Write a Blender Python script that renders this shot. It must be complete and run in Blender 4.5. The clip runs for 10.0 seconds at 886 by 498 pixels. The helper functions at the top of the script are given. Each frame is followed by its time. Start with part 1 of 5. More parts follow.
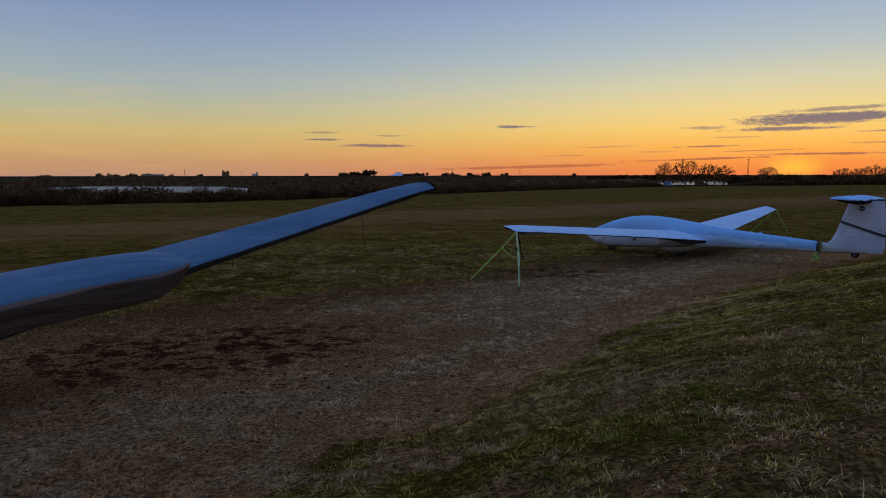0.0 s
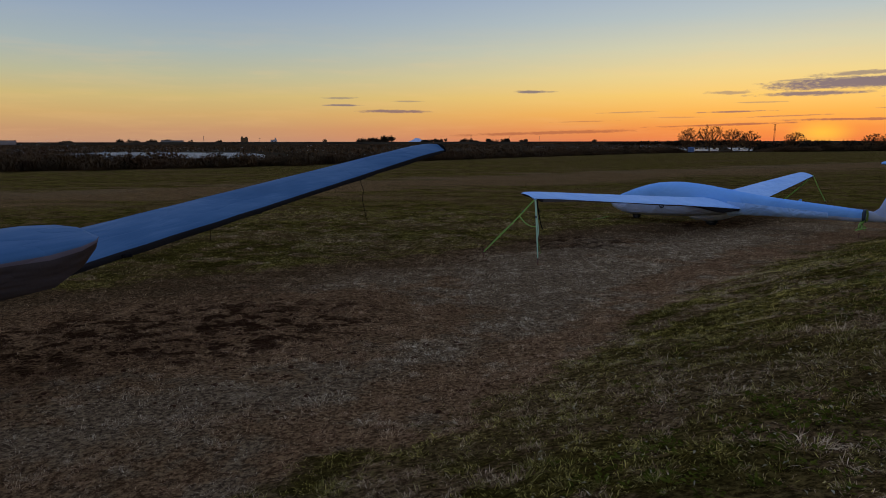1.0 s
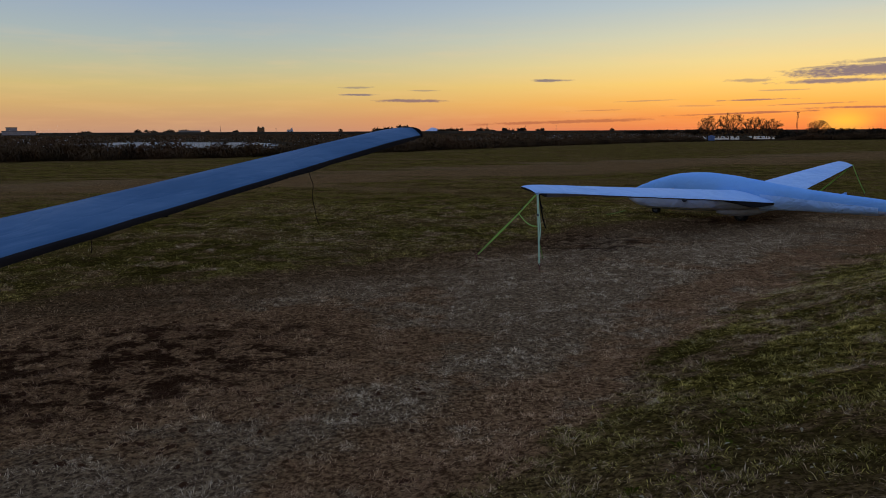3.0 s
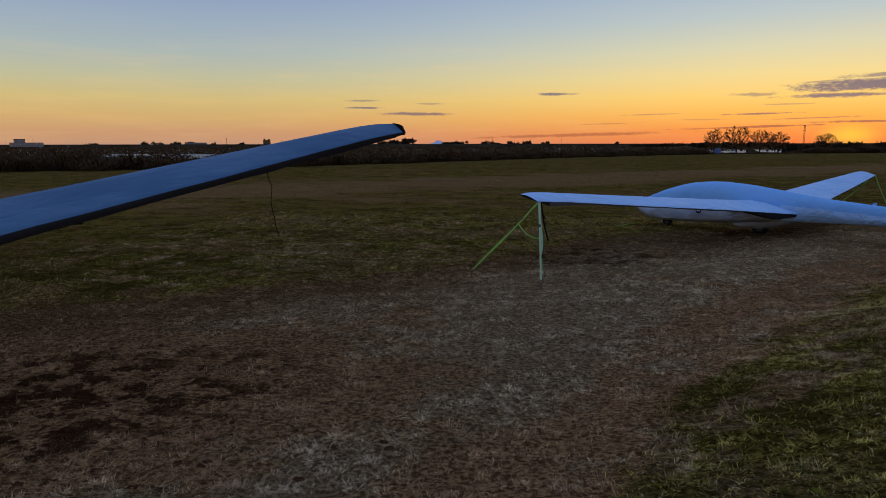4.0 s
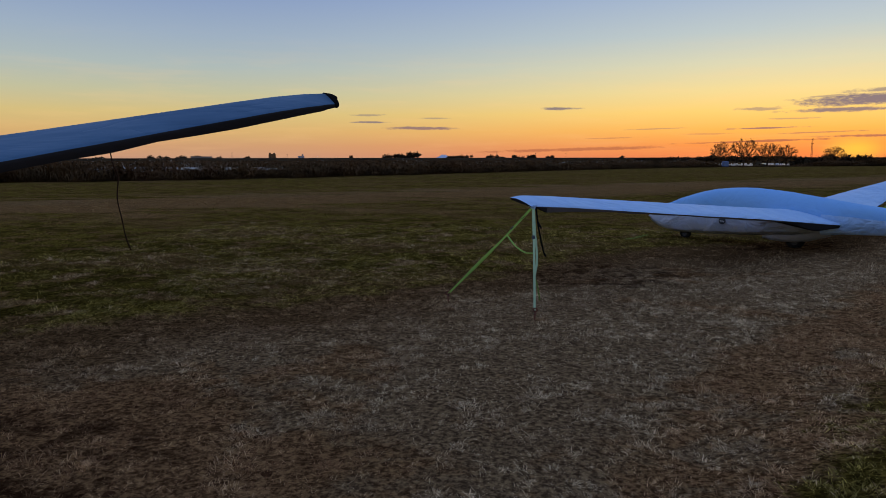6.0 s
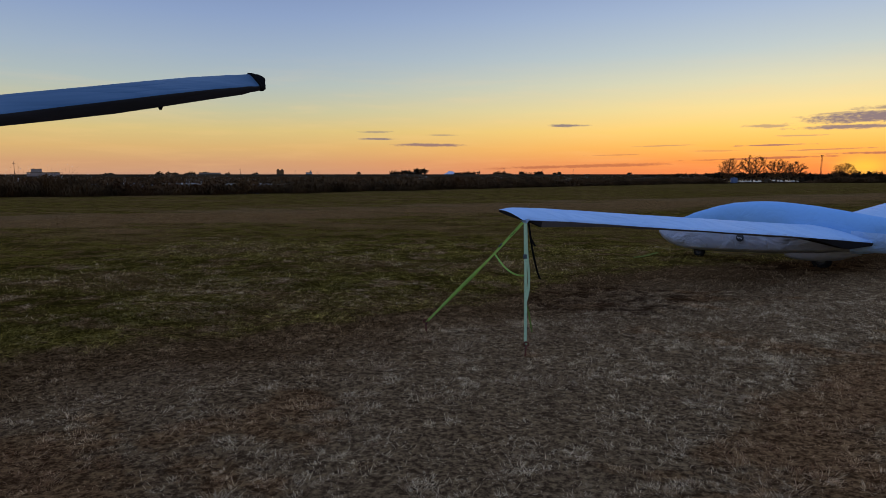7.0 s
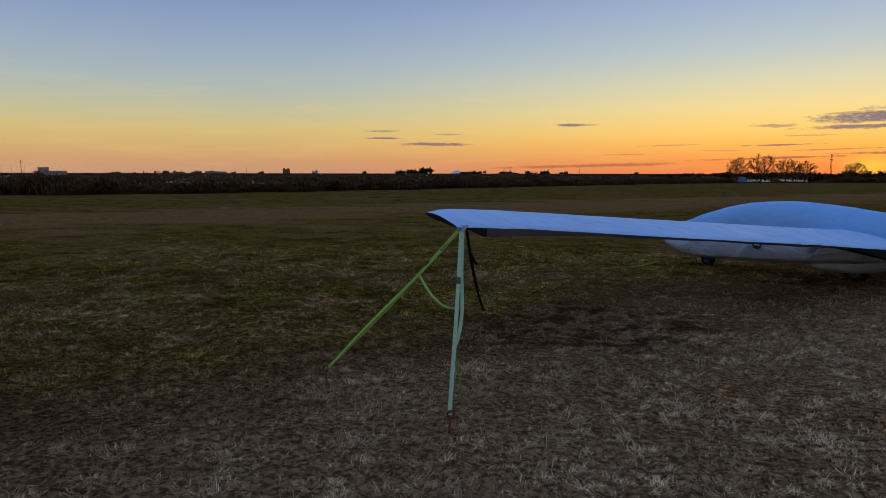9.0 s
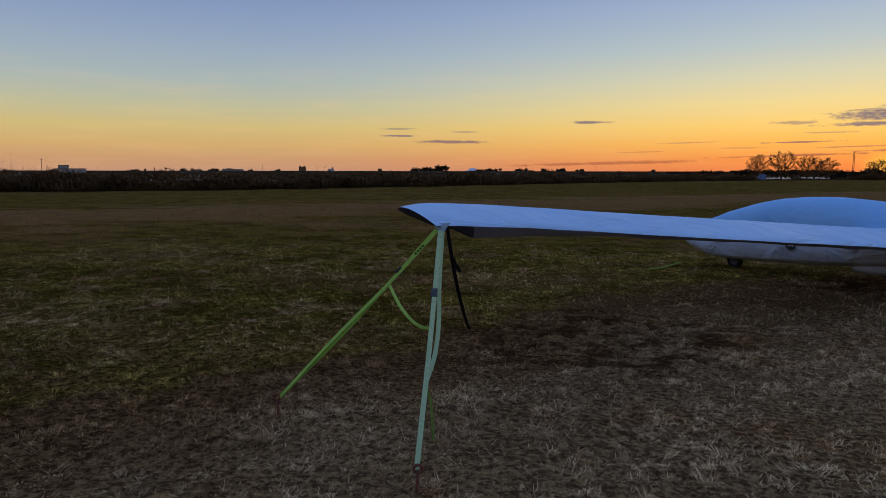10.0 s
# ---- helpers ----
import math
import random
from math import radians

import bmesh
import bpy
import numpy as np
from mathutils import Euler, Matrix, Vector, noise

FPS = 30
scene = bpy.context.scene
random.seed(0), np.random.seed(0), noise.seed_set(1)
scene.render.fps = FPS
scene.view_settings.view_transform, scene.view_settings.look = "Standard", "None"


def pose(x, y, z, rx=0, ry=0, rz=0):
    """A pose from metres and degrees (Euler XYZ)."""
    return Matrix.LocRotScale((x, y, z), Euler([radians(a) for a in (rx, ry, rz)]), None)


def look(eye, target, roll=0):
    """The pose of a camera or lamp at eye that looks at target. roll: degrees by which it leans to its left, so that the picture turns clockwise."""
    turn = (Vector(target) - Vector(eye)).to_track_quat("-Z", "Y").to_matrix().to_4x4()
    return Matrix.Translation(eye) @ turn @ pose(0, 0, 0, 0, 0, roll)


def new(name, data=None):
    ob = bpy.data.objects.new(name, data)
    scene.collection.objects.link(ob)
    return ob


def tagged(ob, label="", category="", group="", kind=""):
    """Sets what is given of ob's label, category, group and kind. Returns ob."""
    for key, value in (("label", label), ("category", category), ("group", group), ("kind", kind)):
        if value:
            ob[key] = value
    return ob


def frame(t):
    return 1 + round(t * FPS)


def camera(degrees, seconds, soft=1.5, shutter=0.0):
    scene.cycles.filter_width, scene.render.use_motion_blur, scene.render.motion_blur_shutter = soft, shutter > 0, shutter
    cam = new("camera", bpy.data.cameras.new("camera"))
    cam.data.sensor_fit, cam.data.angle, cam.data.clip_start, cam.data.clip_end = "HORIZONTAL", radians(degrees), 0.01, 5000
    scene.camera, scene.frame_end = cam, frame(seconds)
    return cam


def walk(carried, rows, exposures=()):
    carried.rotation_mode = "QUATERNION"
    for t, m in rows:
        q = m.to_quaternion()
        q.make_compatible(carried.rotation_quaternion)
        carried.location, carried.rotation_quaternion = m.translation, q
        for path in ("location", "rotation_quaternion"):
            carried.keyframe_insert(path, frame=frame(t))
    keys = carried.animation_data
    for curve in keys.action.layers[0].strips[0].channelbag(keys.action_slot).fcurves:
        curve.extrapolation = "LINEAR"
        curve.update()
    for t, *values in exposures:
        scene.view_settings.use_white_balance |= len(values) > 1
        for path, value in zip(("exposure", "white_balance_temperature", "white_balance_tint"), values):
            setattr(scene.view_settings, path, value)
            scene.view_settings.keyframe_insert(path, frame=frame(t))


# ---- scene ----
cam = camera(66.8, 10.0, soft=0.55)
PATH = [
    (0, (0.257, -0.106, 2.56), (0.084, 1.875, 2.342), -0.1),
    (0.5, (0.255, 0.49, 2.514), (0.046, 2.461, 2.242), -0.1),
    (1, (0.288, 1.089, 2.466), (0.062, 3.051, 2.15), -0.1),
    (1.5, (0.337, 1.651, 2.447), (0.095, 3.607, 2.108), -0.2),
    (2, (0.458, 2.2, 2.415), (0.199, 4.152, 2.064), -0.1),
    (2.5, (0.546, 2.648, 2.423), (0.28, 4.598, 2.069), -0.2),
    (4, (0.643, 4.451, 2.19), (0.355, 6.406, 1.881), -0.1),
    (4.5, (0.689, 4.977, 2.125), (0.395, 6.933, 1.83), 0.0),
    (5, (0.705, 5.568, 2.028), (0.405, 7.524, 1.742), -0.1),
    (6.5, (0.827, 7.415, 1.82), (0.519, 9.376, 1.573), 0.0),
    (7, (0.906, 8.08, 1.761), (0.581, 10.041, 1.541), 0.0),
    (7.5, (1.025, 8.695, 1.741), (0.693, 10.656, 1.526), -0.0),
    (8, (1.107, 9.272, 1.716), (0.772, 11.232, 1.5), -0.1),
    (8.5, (1.248, 9.816, 1.713), (0.908, 11.775, 1.492), -0.0),
    (9, (1.328, 10.328, 1.674), (0.985, 12.286, 1.452), 0.1),
    (9.5, (1.395, 10.842, 1.637), (1.048, 12.799, 1.414), 0.1),
    (10, (1.396, 11.353, 1.599), (1.008, 13.301, 1.37), 0.1),
]
walk(cam, [(t, look(eye, target, roll)) for t, eye, target, roll in PATH], exposures=[(0, -0.05), (2.5, 0.03), (4.5, 0.06), (6.5, 0.13), (7.5, 0.16), (9, 0.07), (10, 0.03)])

# ---- sky and sun ----
SUN_AZ = 22.5      # degrees right of +y
world = bpy.data.worlds.new("dusk_sky")
scene.world = world
world.use_nodes = True


class Nodes:
    """Short hand for building node trees."""

    def __init__(self, tree):
        self.t = tree

    def add(self, kind):
        return self.t.nodes.new(kind)

    def put(self, socket, value):
        if isinstance(value, bpy.types.NodeSocket):
            self.t.links.new(value, socket)
        elif value is not None:
            socket.default_value = value

    def math(self, op, a, b=None, c=None, clamp=False):
        n = self.add("ShaderNodeMath")
        n.operation, n.use_clamp = op, clamp
        for i, v in enumerate((a, b, c)):
            self.put(n.inputs[i], v)
        return n.outputs[0]

    def step(self, x, lo, hi, a=0.0, b=1.0):
        n = self.add("ShaderNodeMapRange")
        n.interpolation_type = "SMOOTHSTEP"
        for i, v in enumerate((x, lo, hi, a, b)):
            self.put(n.inputs[i], v)
        return n.outputs[0]

    def mix(self, f, a, b, blend="MIX"):
        n = self.add("ShaderNodeMix")
        n.data_type, n.blend_type = "RGBA", blend
        self.put(n.inputs[0], f)
        for i, v in ((6, a), (7, b)):
            self.put(n.inputs[i], (*v, 1) if isinstance(v, tuple) and len(v) == 3 else v)
        return n.outputs[2]

    def noise(self, vec, scale, detail=4.0, rough=0.5, distort=0.0):
        n = self.add("ShaderNodeTexNoise")
        self.put(n.inputs["Vector"], vec)
        n.inputs["Scale"].default_value, n.inputs["Detail"].default_value = scale, detail
        n.inputs["Roughness"].default_value, n.inputs["Distortion"].default_value = rough, distort
        return n.outputs["Fac"]

    def ramp(self, x, stops):
        n = self.add("ShaderNodeValToRGB")
        e = n.color_ramp.elements
        while len(e) < len(stops):
            e.new(0.5)
        for el, (p, c) in zip(e, stops):
            el.position, el.color = p, (*c, 1)
        self.put(n.inputs[0], x)
        return n.outputs[0]

    def mapped(self, vec, scale=(1, 1, 1), rot=(0, 0, 0)):
        n = self.add("ShaderNodeMapping")
        self.put(n.inputs["Vector"], vec)
        n.inputs["Scale"].default_value, n.inputs["Rotation"].default_value = scale, rot
        return n.outputs[0]


def lin(r, g, b):
    """Linear colour from 8-bit display values."""
    return tuple((c / 255 / 12.92) if c < 11 else ((c / 255 + 0.055) / 1.055) ** 2.4 for c in (r, g, b))


def build_sky():
    nt = world.node_tree
    nt.nodes.clear()
    N = Nodes(nt)
    co = N.add("ShaderNodeTexCoord").outputs["Generated"]
    sep = N.add("ShaderNodeSeparateXYZ")
    N.put(sep.inputs[0], co)
    x, y, z = sep.outputs
    el = N.math("MULTIPLY", N.math("ARCSINE", z), 180 / math.pi)
    az = N.math("MULTIPLY", N.math("ARCTAN2", x, y), 180 / math.pi)
    away = N.math("ABSOLUTE", N.math("SUBTRACT", az, SUN_AZ))
    h = N.math("DIVIDE", el, 90.0, clamp=True)
    h = N.math("POWER", h, 0.5)
    q = lambda e: math.sqrt(e / 90)
    warm = N.ramp(h, [(0, lin(230, 115, 70)), (q(1.0), lin(244, 146, 70)), (q(2.2), lin(251, 180, 84)), (q(3.6), lin(250, 205, 112)), (q(5.2), lin(238, 214, 146)),
                      (q(7.2), lin(214, 210, 176)), (q(9.5), lin(184, 196, 196)), (q(12.5), lin(160, 178, 202)), (q(16), lin(132, 152, 194)),
                      (q(30), lin(132, 158, 204)), (q(90), lin(126, 158, 210))])
    cool = N.ramp(h, [(0, lin(187, 141, 119)), (q(1.0), lin(200, 152, 112)), (q(2.2), lin(208, 170, 112)), (q(3.6), lin(206, 184, 124)), (q(5.2), lin(188, 186, 153)),
                      (q(7.2), lin(168, 180, 178)), (q(9.5), lin(152, 169, 187)), (q(12.5), lin(133, 153, 188)), (q(16), lin(114, 134, 176)),
                      (q(30), lin(130, 156, 204)), (q(90), lin(126, 158, 210))])
    sky = N.mix(N.step(away, 2.0, 52.0), warm, cool)
    # the glow where the sun has just gone down
    dx = N.math("DIVIDE", N.math("SUBTRACT", az, SUN_AZ), 2.7)
    dy = N.math("DIVIDE", N.math("SUBTRACT", el, 0.6), 1.2)
    d = N.math("SQRT", N.math("ADD", N.math("MULTIPLY", dx, dx), N.math("MULTIPLY", dy, dy)))
    sky = N.mix(N.step(d, 1.0, 0.0, 0.0, 0.75), sky, lin(255, 205, 70))
    # faint uneven haze
    flat = N.mapped(co, (3, 3, 26))
    sky = N.mix(N.math("MULTIPLY", N.math("MULTIPLY", N.step(N.noise(flat, 3.0, 5, 0.55), 0.45, 0.75), 0.10), N.step(el, 11.0, 5.0)), sky, lin(255, 205, 140))
    # streaks of cloud: azimuth, elevation, half width, half height, slope, strength
    wisp = N.noise(N.mapped(co, (1, 1, 5)), 26.0, 6, 0.65)
    wob = N.math("ADD", N.math("MULTIPLY", N.math("SUBTRACT", wisp, 0.5), 1.9), N.math("MULTIPLY", N.math("SUBTRACT", N.noise(N.mapped(co, (1, 1, 3)), 110.0, 5, 0.7), 0.5), 1.3))
    mask = None
    for a0, e0, wa, we, sl, amt in [(24.6, 4.15, 6.4, 0.46, 0.015, 1.0), (21.2, 3.45, 3.6, 0.17, 0.0, 0.95), (16.0, 3.66, 1.7, 0.14, -0.02, 0.6),
                                    (0.95, 4.02, 1.6, 0.13, 0.0, 0.9), (-10.6, 2.48, 2.9, 0.14, 0.0, 0.9), (-14.9, 2.97, 1.8, 0.08, 0.0, 0.85),
                                    (-15.0, 3.55, 1.4, 0.10, 0.0, 0.55), (-9.6, 3.3, 1.2, 0.07, 0.0, 0.5), (16.4, 2.23, 2.6, 0.07, 0.01, 0.9),
                                    (2.2, 0.70, 8.5, 0.15, 0.025, 0.8), (15.6, 1.24, 5.6, 0.09, 0.025, 0.95), (24.5, 1.55, 4.8, 0.10, 0.0, 0.95),
                                    (28.5, 2.3, 2.6, 0.07, 0.0, 0.6), (12.0, 1.85, 2.0, 0.06, 0.0, 0.4), (29.0, 3.1, 2.5, 0.08, 0.0, 0.7), (25.0, 4.75, 4.0, 0.17, 0.02, 0.75),
                                    (20.5, 4.45, 1.6, 0.09, 0.05, 0.6), (18.5, 2.9, 2.2, 0.06, 0.0, 0.5), (8.5, 2.3, 2.4, 0.06, 0.02, 0.5), (5.2, 1.6, 2.2, 0.05, 0.02, 0.5), (20.0, 1.85, 3.0, 0.06, 0.02, 0.7)]:
        da = N.math("SUBTRACT", az, a0)
        px = N.math("DIVIDE", da, wa)
        py = N.math("DIVIDE", N.math("SUBTRACT", el, N.math("MULTIPLY_ADD", da, sl, e0)), we)
        d = N.math("SQRT", N.math("ADD", N.math("MULTIPLY", px, px), N.math("MULTIPLY", py, py)))
        m = N.step(N.math("ADD", d, wob), 1.2, 0.45, 0.0, amt)
        mask = m if mask is None else N.math("MAXIMUM", mask, m)
    sky = N.mix(N.math("MULTIPLY", mask, 0.92), sky, N.mix(N.step(el, 0.9, 3.2), lin(172, 100, 70), lin(106, 101, 120)))
    # a physical sky adds its share of scattered light all round
    tex = N.add("ShaderNodeTexSky")
    tex.sky_type, tex.sun_disc, tex.sun_elevation, tex.sun_rotation = "NISHITA", False, radians(0.8), radians(SUN_AZ)
    both = N.mix(1.0, sky, N.mix(1.0, tex.outputs[0], (0.004, 0.004, 0.004), "MULTIPLY"), "ADD")
    bg = N.add("ShaderNodeBackground")
    N.put(bg.inputs[0], both)
    bg.inputs[1].default_value = 1.0
    N.put(N.add("ShaderNodeOutputWorld").inputs[0], bg.outputs[0])


build_sky()
sun = new("sun", bpy.data.lights.new("sun", "SUN"))
sun.data.energy, sun.data.angle, sun.data.color = 0.12, radians(8), (1.0, 0.55, 0.25)
sun.matrix_world = look((0, 0, 30), (-math.sin(radians(SUN_AZ)), -math.cos(radians(SUN_AZ)), 30 - 0.03))


# ---- materials ----
def material(name, make, rough=0.7, metal=0.0):
    m = bpy.data.materials.new(name)
    m.use_nodes = True
    nt = m.node_tree
    N = Nodes(nt)
    b = nt.nodes["Principled BSDF"]
    b.inputs["Roughness"].default_value, b.inputs["Metallic"].default_value = rough, metal
    if rough >= 0.74:
        b.inputs["Specular IOR Level"].default_value = 0.0
    make(N, b)
    return m


def bump(N, b, height, strength, dist):
    n = N.add("ShaderNodeBump")
    n.inputs["Strength"].default_value, n.inputs["Distance"].default_value = strength, dist
    N.put(n.inputs["Height"], height)
    N.put(b.inputs["Normal"], n.outputs[0])


def place(N):
    return N.add("ShaderNodeNewGeometry").outputs["Position"]


def cloth_mat(name, base, dirt, crease=0.8, rough=0.7):
    def make(N, b):
        co = N.add("ShaderNodeTexCoord").outputs["Object"]
        broad = N.noise(co, 1.3, 4)
        fold = N.noise(N.mapped(co, (1.0, 0.55, 1.4), (0.0, 0.3, 0.5)), 1.7, 3, 0.5, 0.9)
        grain = N.noise(co, 60, 3)
        c = N.mix(N.step(broad, 0.42, 0.75, 0.0, 0.55), base, dirt)
        c = N.mix(N.step(N.noise(N.mapped(co, (2, 2, 7)), 3.0, 6, 0.7), 0.6, 0.85, 0, 0.25), c, tuple(v * 0.55 for v in dirt))
        # crease lines, running slantwise over the cloth, their shade put into the colour
        vein = N.math("ABSOLUTE", N.math("SUBTRACT", N.noise(N.mapped(co, (1.0, 0.35, 1.0), (0, 0, 0.9)), 1.8, 3, 0.55, 0.4), 0.5))
        vein = N.math("MULTIPLY", N.step(vein, 0.022, 0.0), N.step(N.noise(co, 0.9, 2), 0.48, 0.6, 0, 0.12))
        c = N.mix(vein, c, tuple(v * 0.6 for v in dirt))
        N.put(b.inputs["Base Color"], c)
        N.put(b.inputs["Roughness"], N.step(broad, 0.3, 0.7, 0.55, 0.75))
        crinkle = N.math("POWER", N.math("ABSOLUTE", N.math("SUBTRACT", N.noise(N.mapped(co, (1.0, 0.45, 1.0), (0, 0, 0.7)), 2.4, 2, 0.5, 0.6), 0.5)), 0.6)
        bump(N, b, N.math("ADD", N.math("MULTIPLY_ADD", crinkle, 0.35, fold), N.math("MULTIPLY", grain, 0.012)), crease, 0.07)
    return material(name, make, rough)


def plain_mat(name, base, second, scale=8.0, rough=0.6, metal=0.0, relief=0.2):
    def make(N, b):
        co = N.add("ShaderNodeTexCoord").outputs["Object"]
        v = N.noise(co, scale, 6, 0.6)
        N.put(b.inputs["Base Color"], N.mix(N.step(v, 0.35, 0.7), base, second))
        bump(N, b, N.noise(co, scale * 6, 4), relief, 0.01)
    return material(name, make, rough, metal)


def along(N, x, pts):
    """A broken line over x: its height at x, from its corner points."""
    out = pts[0][1]
    for (x0, y0), (x1, y1) in zip(pts, pts[1:]):
        n = N.add("ShaderNodeMapRange")
        for i, v in enumerate((x, x0, x1, 0.0, y1 - y0)):
            N.put(n.inputs[i], v)
        out = N.math("ADD", out, n.outputs[0])
    return out


FIELD_LINE = [(-14, 6.5), (-6.7, 11.7), (-4, 13.8), (-2.7, 15.0), (-1, 16.2), (0, 17.8), (2.1, 21), (6.6, 24), (16, 29)]
BANK_LINE = [(-5, 1.5), (-1.6, 4.7), (-1.1, 5.4), (0, 6.65), (1.1, 8.3), (1.75, 9.6), (2.5, 11), (4.5, 13.8), (6.8, 16.6), (14, 24)]


def zones(N, p):
    """Masks over the plan: how dry and brown it is, the darker near field, reddish moss and worn soil, pale straw, and patchy light and dark."""
    sep = N.add("ShaderNodeSeparateXYZ")
    N.put(sep.inputs[0], p)
    x, y, z = sep.outputs
    ragged = N.math("SUBTRACT", N.noise(p, 0.55, 7, 0.72), 0.5)
    df = N.math("MULTIPLY_ADD", ragged, 5.0, N.math("SUBTRACT", y, along(N, x, FIELD_LINE)))
    db = N.math("MULTIPLY_ADD", N.math("SUBTRACT", N.noise(p, 0.8, 7, 0.76), 0.5), 5.0, N.math("SUBTRACT", y, along(N, x, BANK_LINE)))
    hill = N.step(db, 0.35, -0.45)
    band = N.math("MULTIPLY", N.step(df, 0.7, -0.5), N.math("SUBTRACT", 1.0, hill))
    # worn strips across the far field
    q = N.math("SUBTRACT", N.math("SUBTRACT", y, N.math("MULTIPLY", x, 0.8)), 44.5)
    q1 = N.math("MULTIPLY_ADD", N.math("SUBTRACT", N.noise(N.mapped(p, (0.12, 0.3, 1)), 1.0, 6, 0.7), 0.5), 32.0, q)
    t1 = N.math("MULTIPLY", N.step(q1, -9.0, -2.0, 0, 0.78), N.step(q1, 12.0, 7.0))
    tan = N.math("MULTIPLY", N.step(q1, 1.0, 5.5), N.step(q1, 11.5, 6.5, 0, 0.45))
    tan = N.math("MULTIPLY", tan, N.step(N.noise(N.mapped(p, (0.1, 0.2, 1)), 1.0, 4, 0.6), 0.40, 0.62))
    patch = N.step(N.noise(N.mapped(p, (0.5, 1.0, 1.0)), 0.22, 6, 0.65), 0.46, 0.64, 0, 0.7)
    patch = N.math("MULTIPLY", patch, N.math("MULTIPLY_ADD", hill, -0.15, 1.0))
    fleck = N.step(N.noise(p, 1.3, 6, 0.74), 0.48, 0.60, 0, 0.8)
    brown = N.math("MAXIMUM", N.math("MAXIMUM", band, fleck), N.math("MAXIMUM", t1, patch), clamp=True)
    # reddish worn moss: a broad patch at the near end of the band, a strip along the foot of the bank, scattered spots
    ex = N.math("DIVIDE", N.math("ADD", N.math("MULTIPLY", N.math("ADD", x, 4.1), 0.94), N.math("MULTIPLY", N.math("SUBTRACT", y, 9.3), 0.34)), 4.0)
    ey = N.math("DIVIDE", N.math("SUBTRACT", N.math("MULTIPLY", N.math("SUBTRACT", y, 9.3), 0.94), N.math("MULTIPLY", N.math("ADD", x, 4.1), 0.34)), 2.2)
    blob = N.math("SQRT", N.math("ADD", N.math("MULTIPLY", ex, ex), N.math("MULTIPLY", ey, ey)))
    blob = N.math("MULTIPLY_ADD", N.math("SUBTRACT", N.noise(p, 1.1, 6, 0.72), 0.5), 1.5, blob)
    red = N.step(blob, 1.12, 0.82)
    strip = N.math("MULTIPLY", N.step(db, 2.8, 1.6), N.step(N.noise(p, 0.9, 5, 0.68), 0.40, 0.52))
    spots = N.step(N.noise(N.mapped(p, (0.8, 1.0, 1.0), (0, 0, 0.4)), 0.75, 6, 0.68), 0.55, 0.64, 0, 0.75)
    edge = N.math("MULTIPLY", N.step(df, -3.4, -0.8), N.step(df, 1.6, 0.2))
    worn = N.math("MAXIMUM", N.math("MAXIMUM", red, strip), N.math("MAXIMUM", N.math("MULTIPLY", t1, 0.8), spots))
    worn = N.math("MAXIMUM", worn, N.math("MULTIPLY", edge, 0.45))
    worn = N.math("MULTIPLY", worn, N.math("MULTIPLY_ADD", hill, -0.75, 1.0))
    straw = N.math("MULTIPLY", N.math("MAXIMUM", band, N.math("MULTIPLY", hill, 0.4)), N.math("SUBTRACT", 1.0, worn))
    field = N.math("MULTIPLY", N.math("MULTIPLY", N.step(df, 0.0, 1.6), N.step(y, 26.0, 15.0)), N.step(x, 1.0, -2.0))
    blot = N.step(N.math("ADD", N.math("MULTIPLY", N.noise(p, 0.8, 3, 0.6), 0.5), N.math("MULTIPLY", N.noise(p, 3.4, 5, 0.72), 0.5)), 0.42, 0.57)
    # weaker pale blotches at the near end; stronger in straw past the bank's foot
    blot = N.math("MULTIPLY", blot, N.step(y, 6.2, 9.2, 0.45, 1.0))
    blot = N.math("MULTIPLY_ADD", N.math("MULTIPLY", N.step(x, 0.8, 2.6), N.math("MULTIPLY", straw, N.step(y, 10.0, 12.0))), 0.35, blot, clamp=True)
    # pits of bare red soil in the worn ground, and bare dark earth past the anchors
    core = N.step(blob, 0.85, 0.45)
    bare = N.math("SQRT", N.math("ADD", N.math("POWER", N.math("DIVIDE", N.math("SUBTRACT", x, 1.6), 1.6), 2.0), N.math("POWER", N.math("DIVIDE", N.math("SUBTRACT", y, 18.0), 1.8), 2.0)))
    # shade below the right glider, painted into the soil colour along with the pits
    under = N.math("SQRT", N.math("ADD", N.math("POWER", N.math("DIVIDE", N.math("SUBTRACT", x, 5.6), 2.4), 2.0), N.math("POWER", N.math("DIVIDE", N.math("SUBTRACT", y, 22.8), 1.7), 2.0)))
    core = N.math("MAXIMUM", core, N.math("MAXIMUM", N.step(bare, 1.1, 0.6, 0, 0.8), N.step(under, 1.1, 0.6, 0, 0.8)))
    pit_and_shade = N.math("MULTIPLY", N.step(N.noise(N.mapped(p, (1.0, 1.15, 1.0)), 2.7, 5, 0.66), 0.48, 0.555), core)
    return brown, field, worn, straw, tan, blot, edge, pit_and_shade


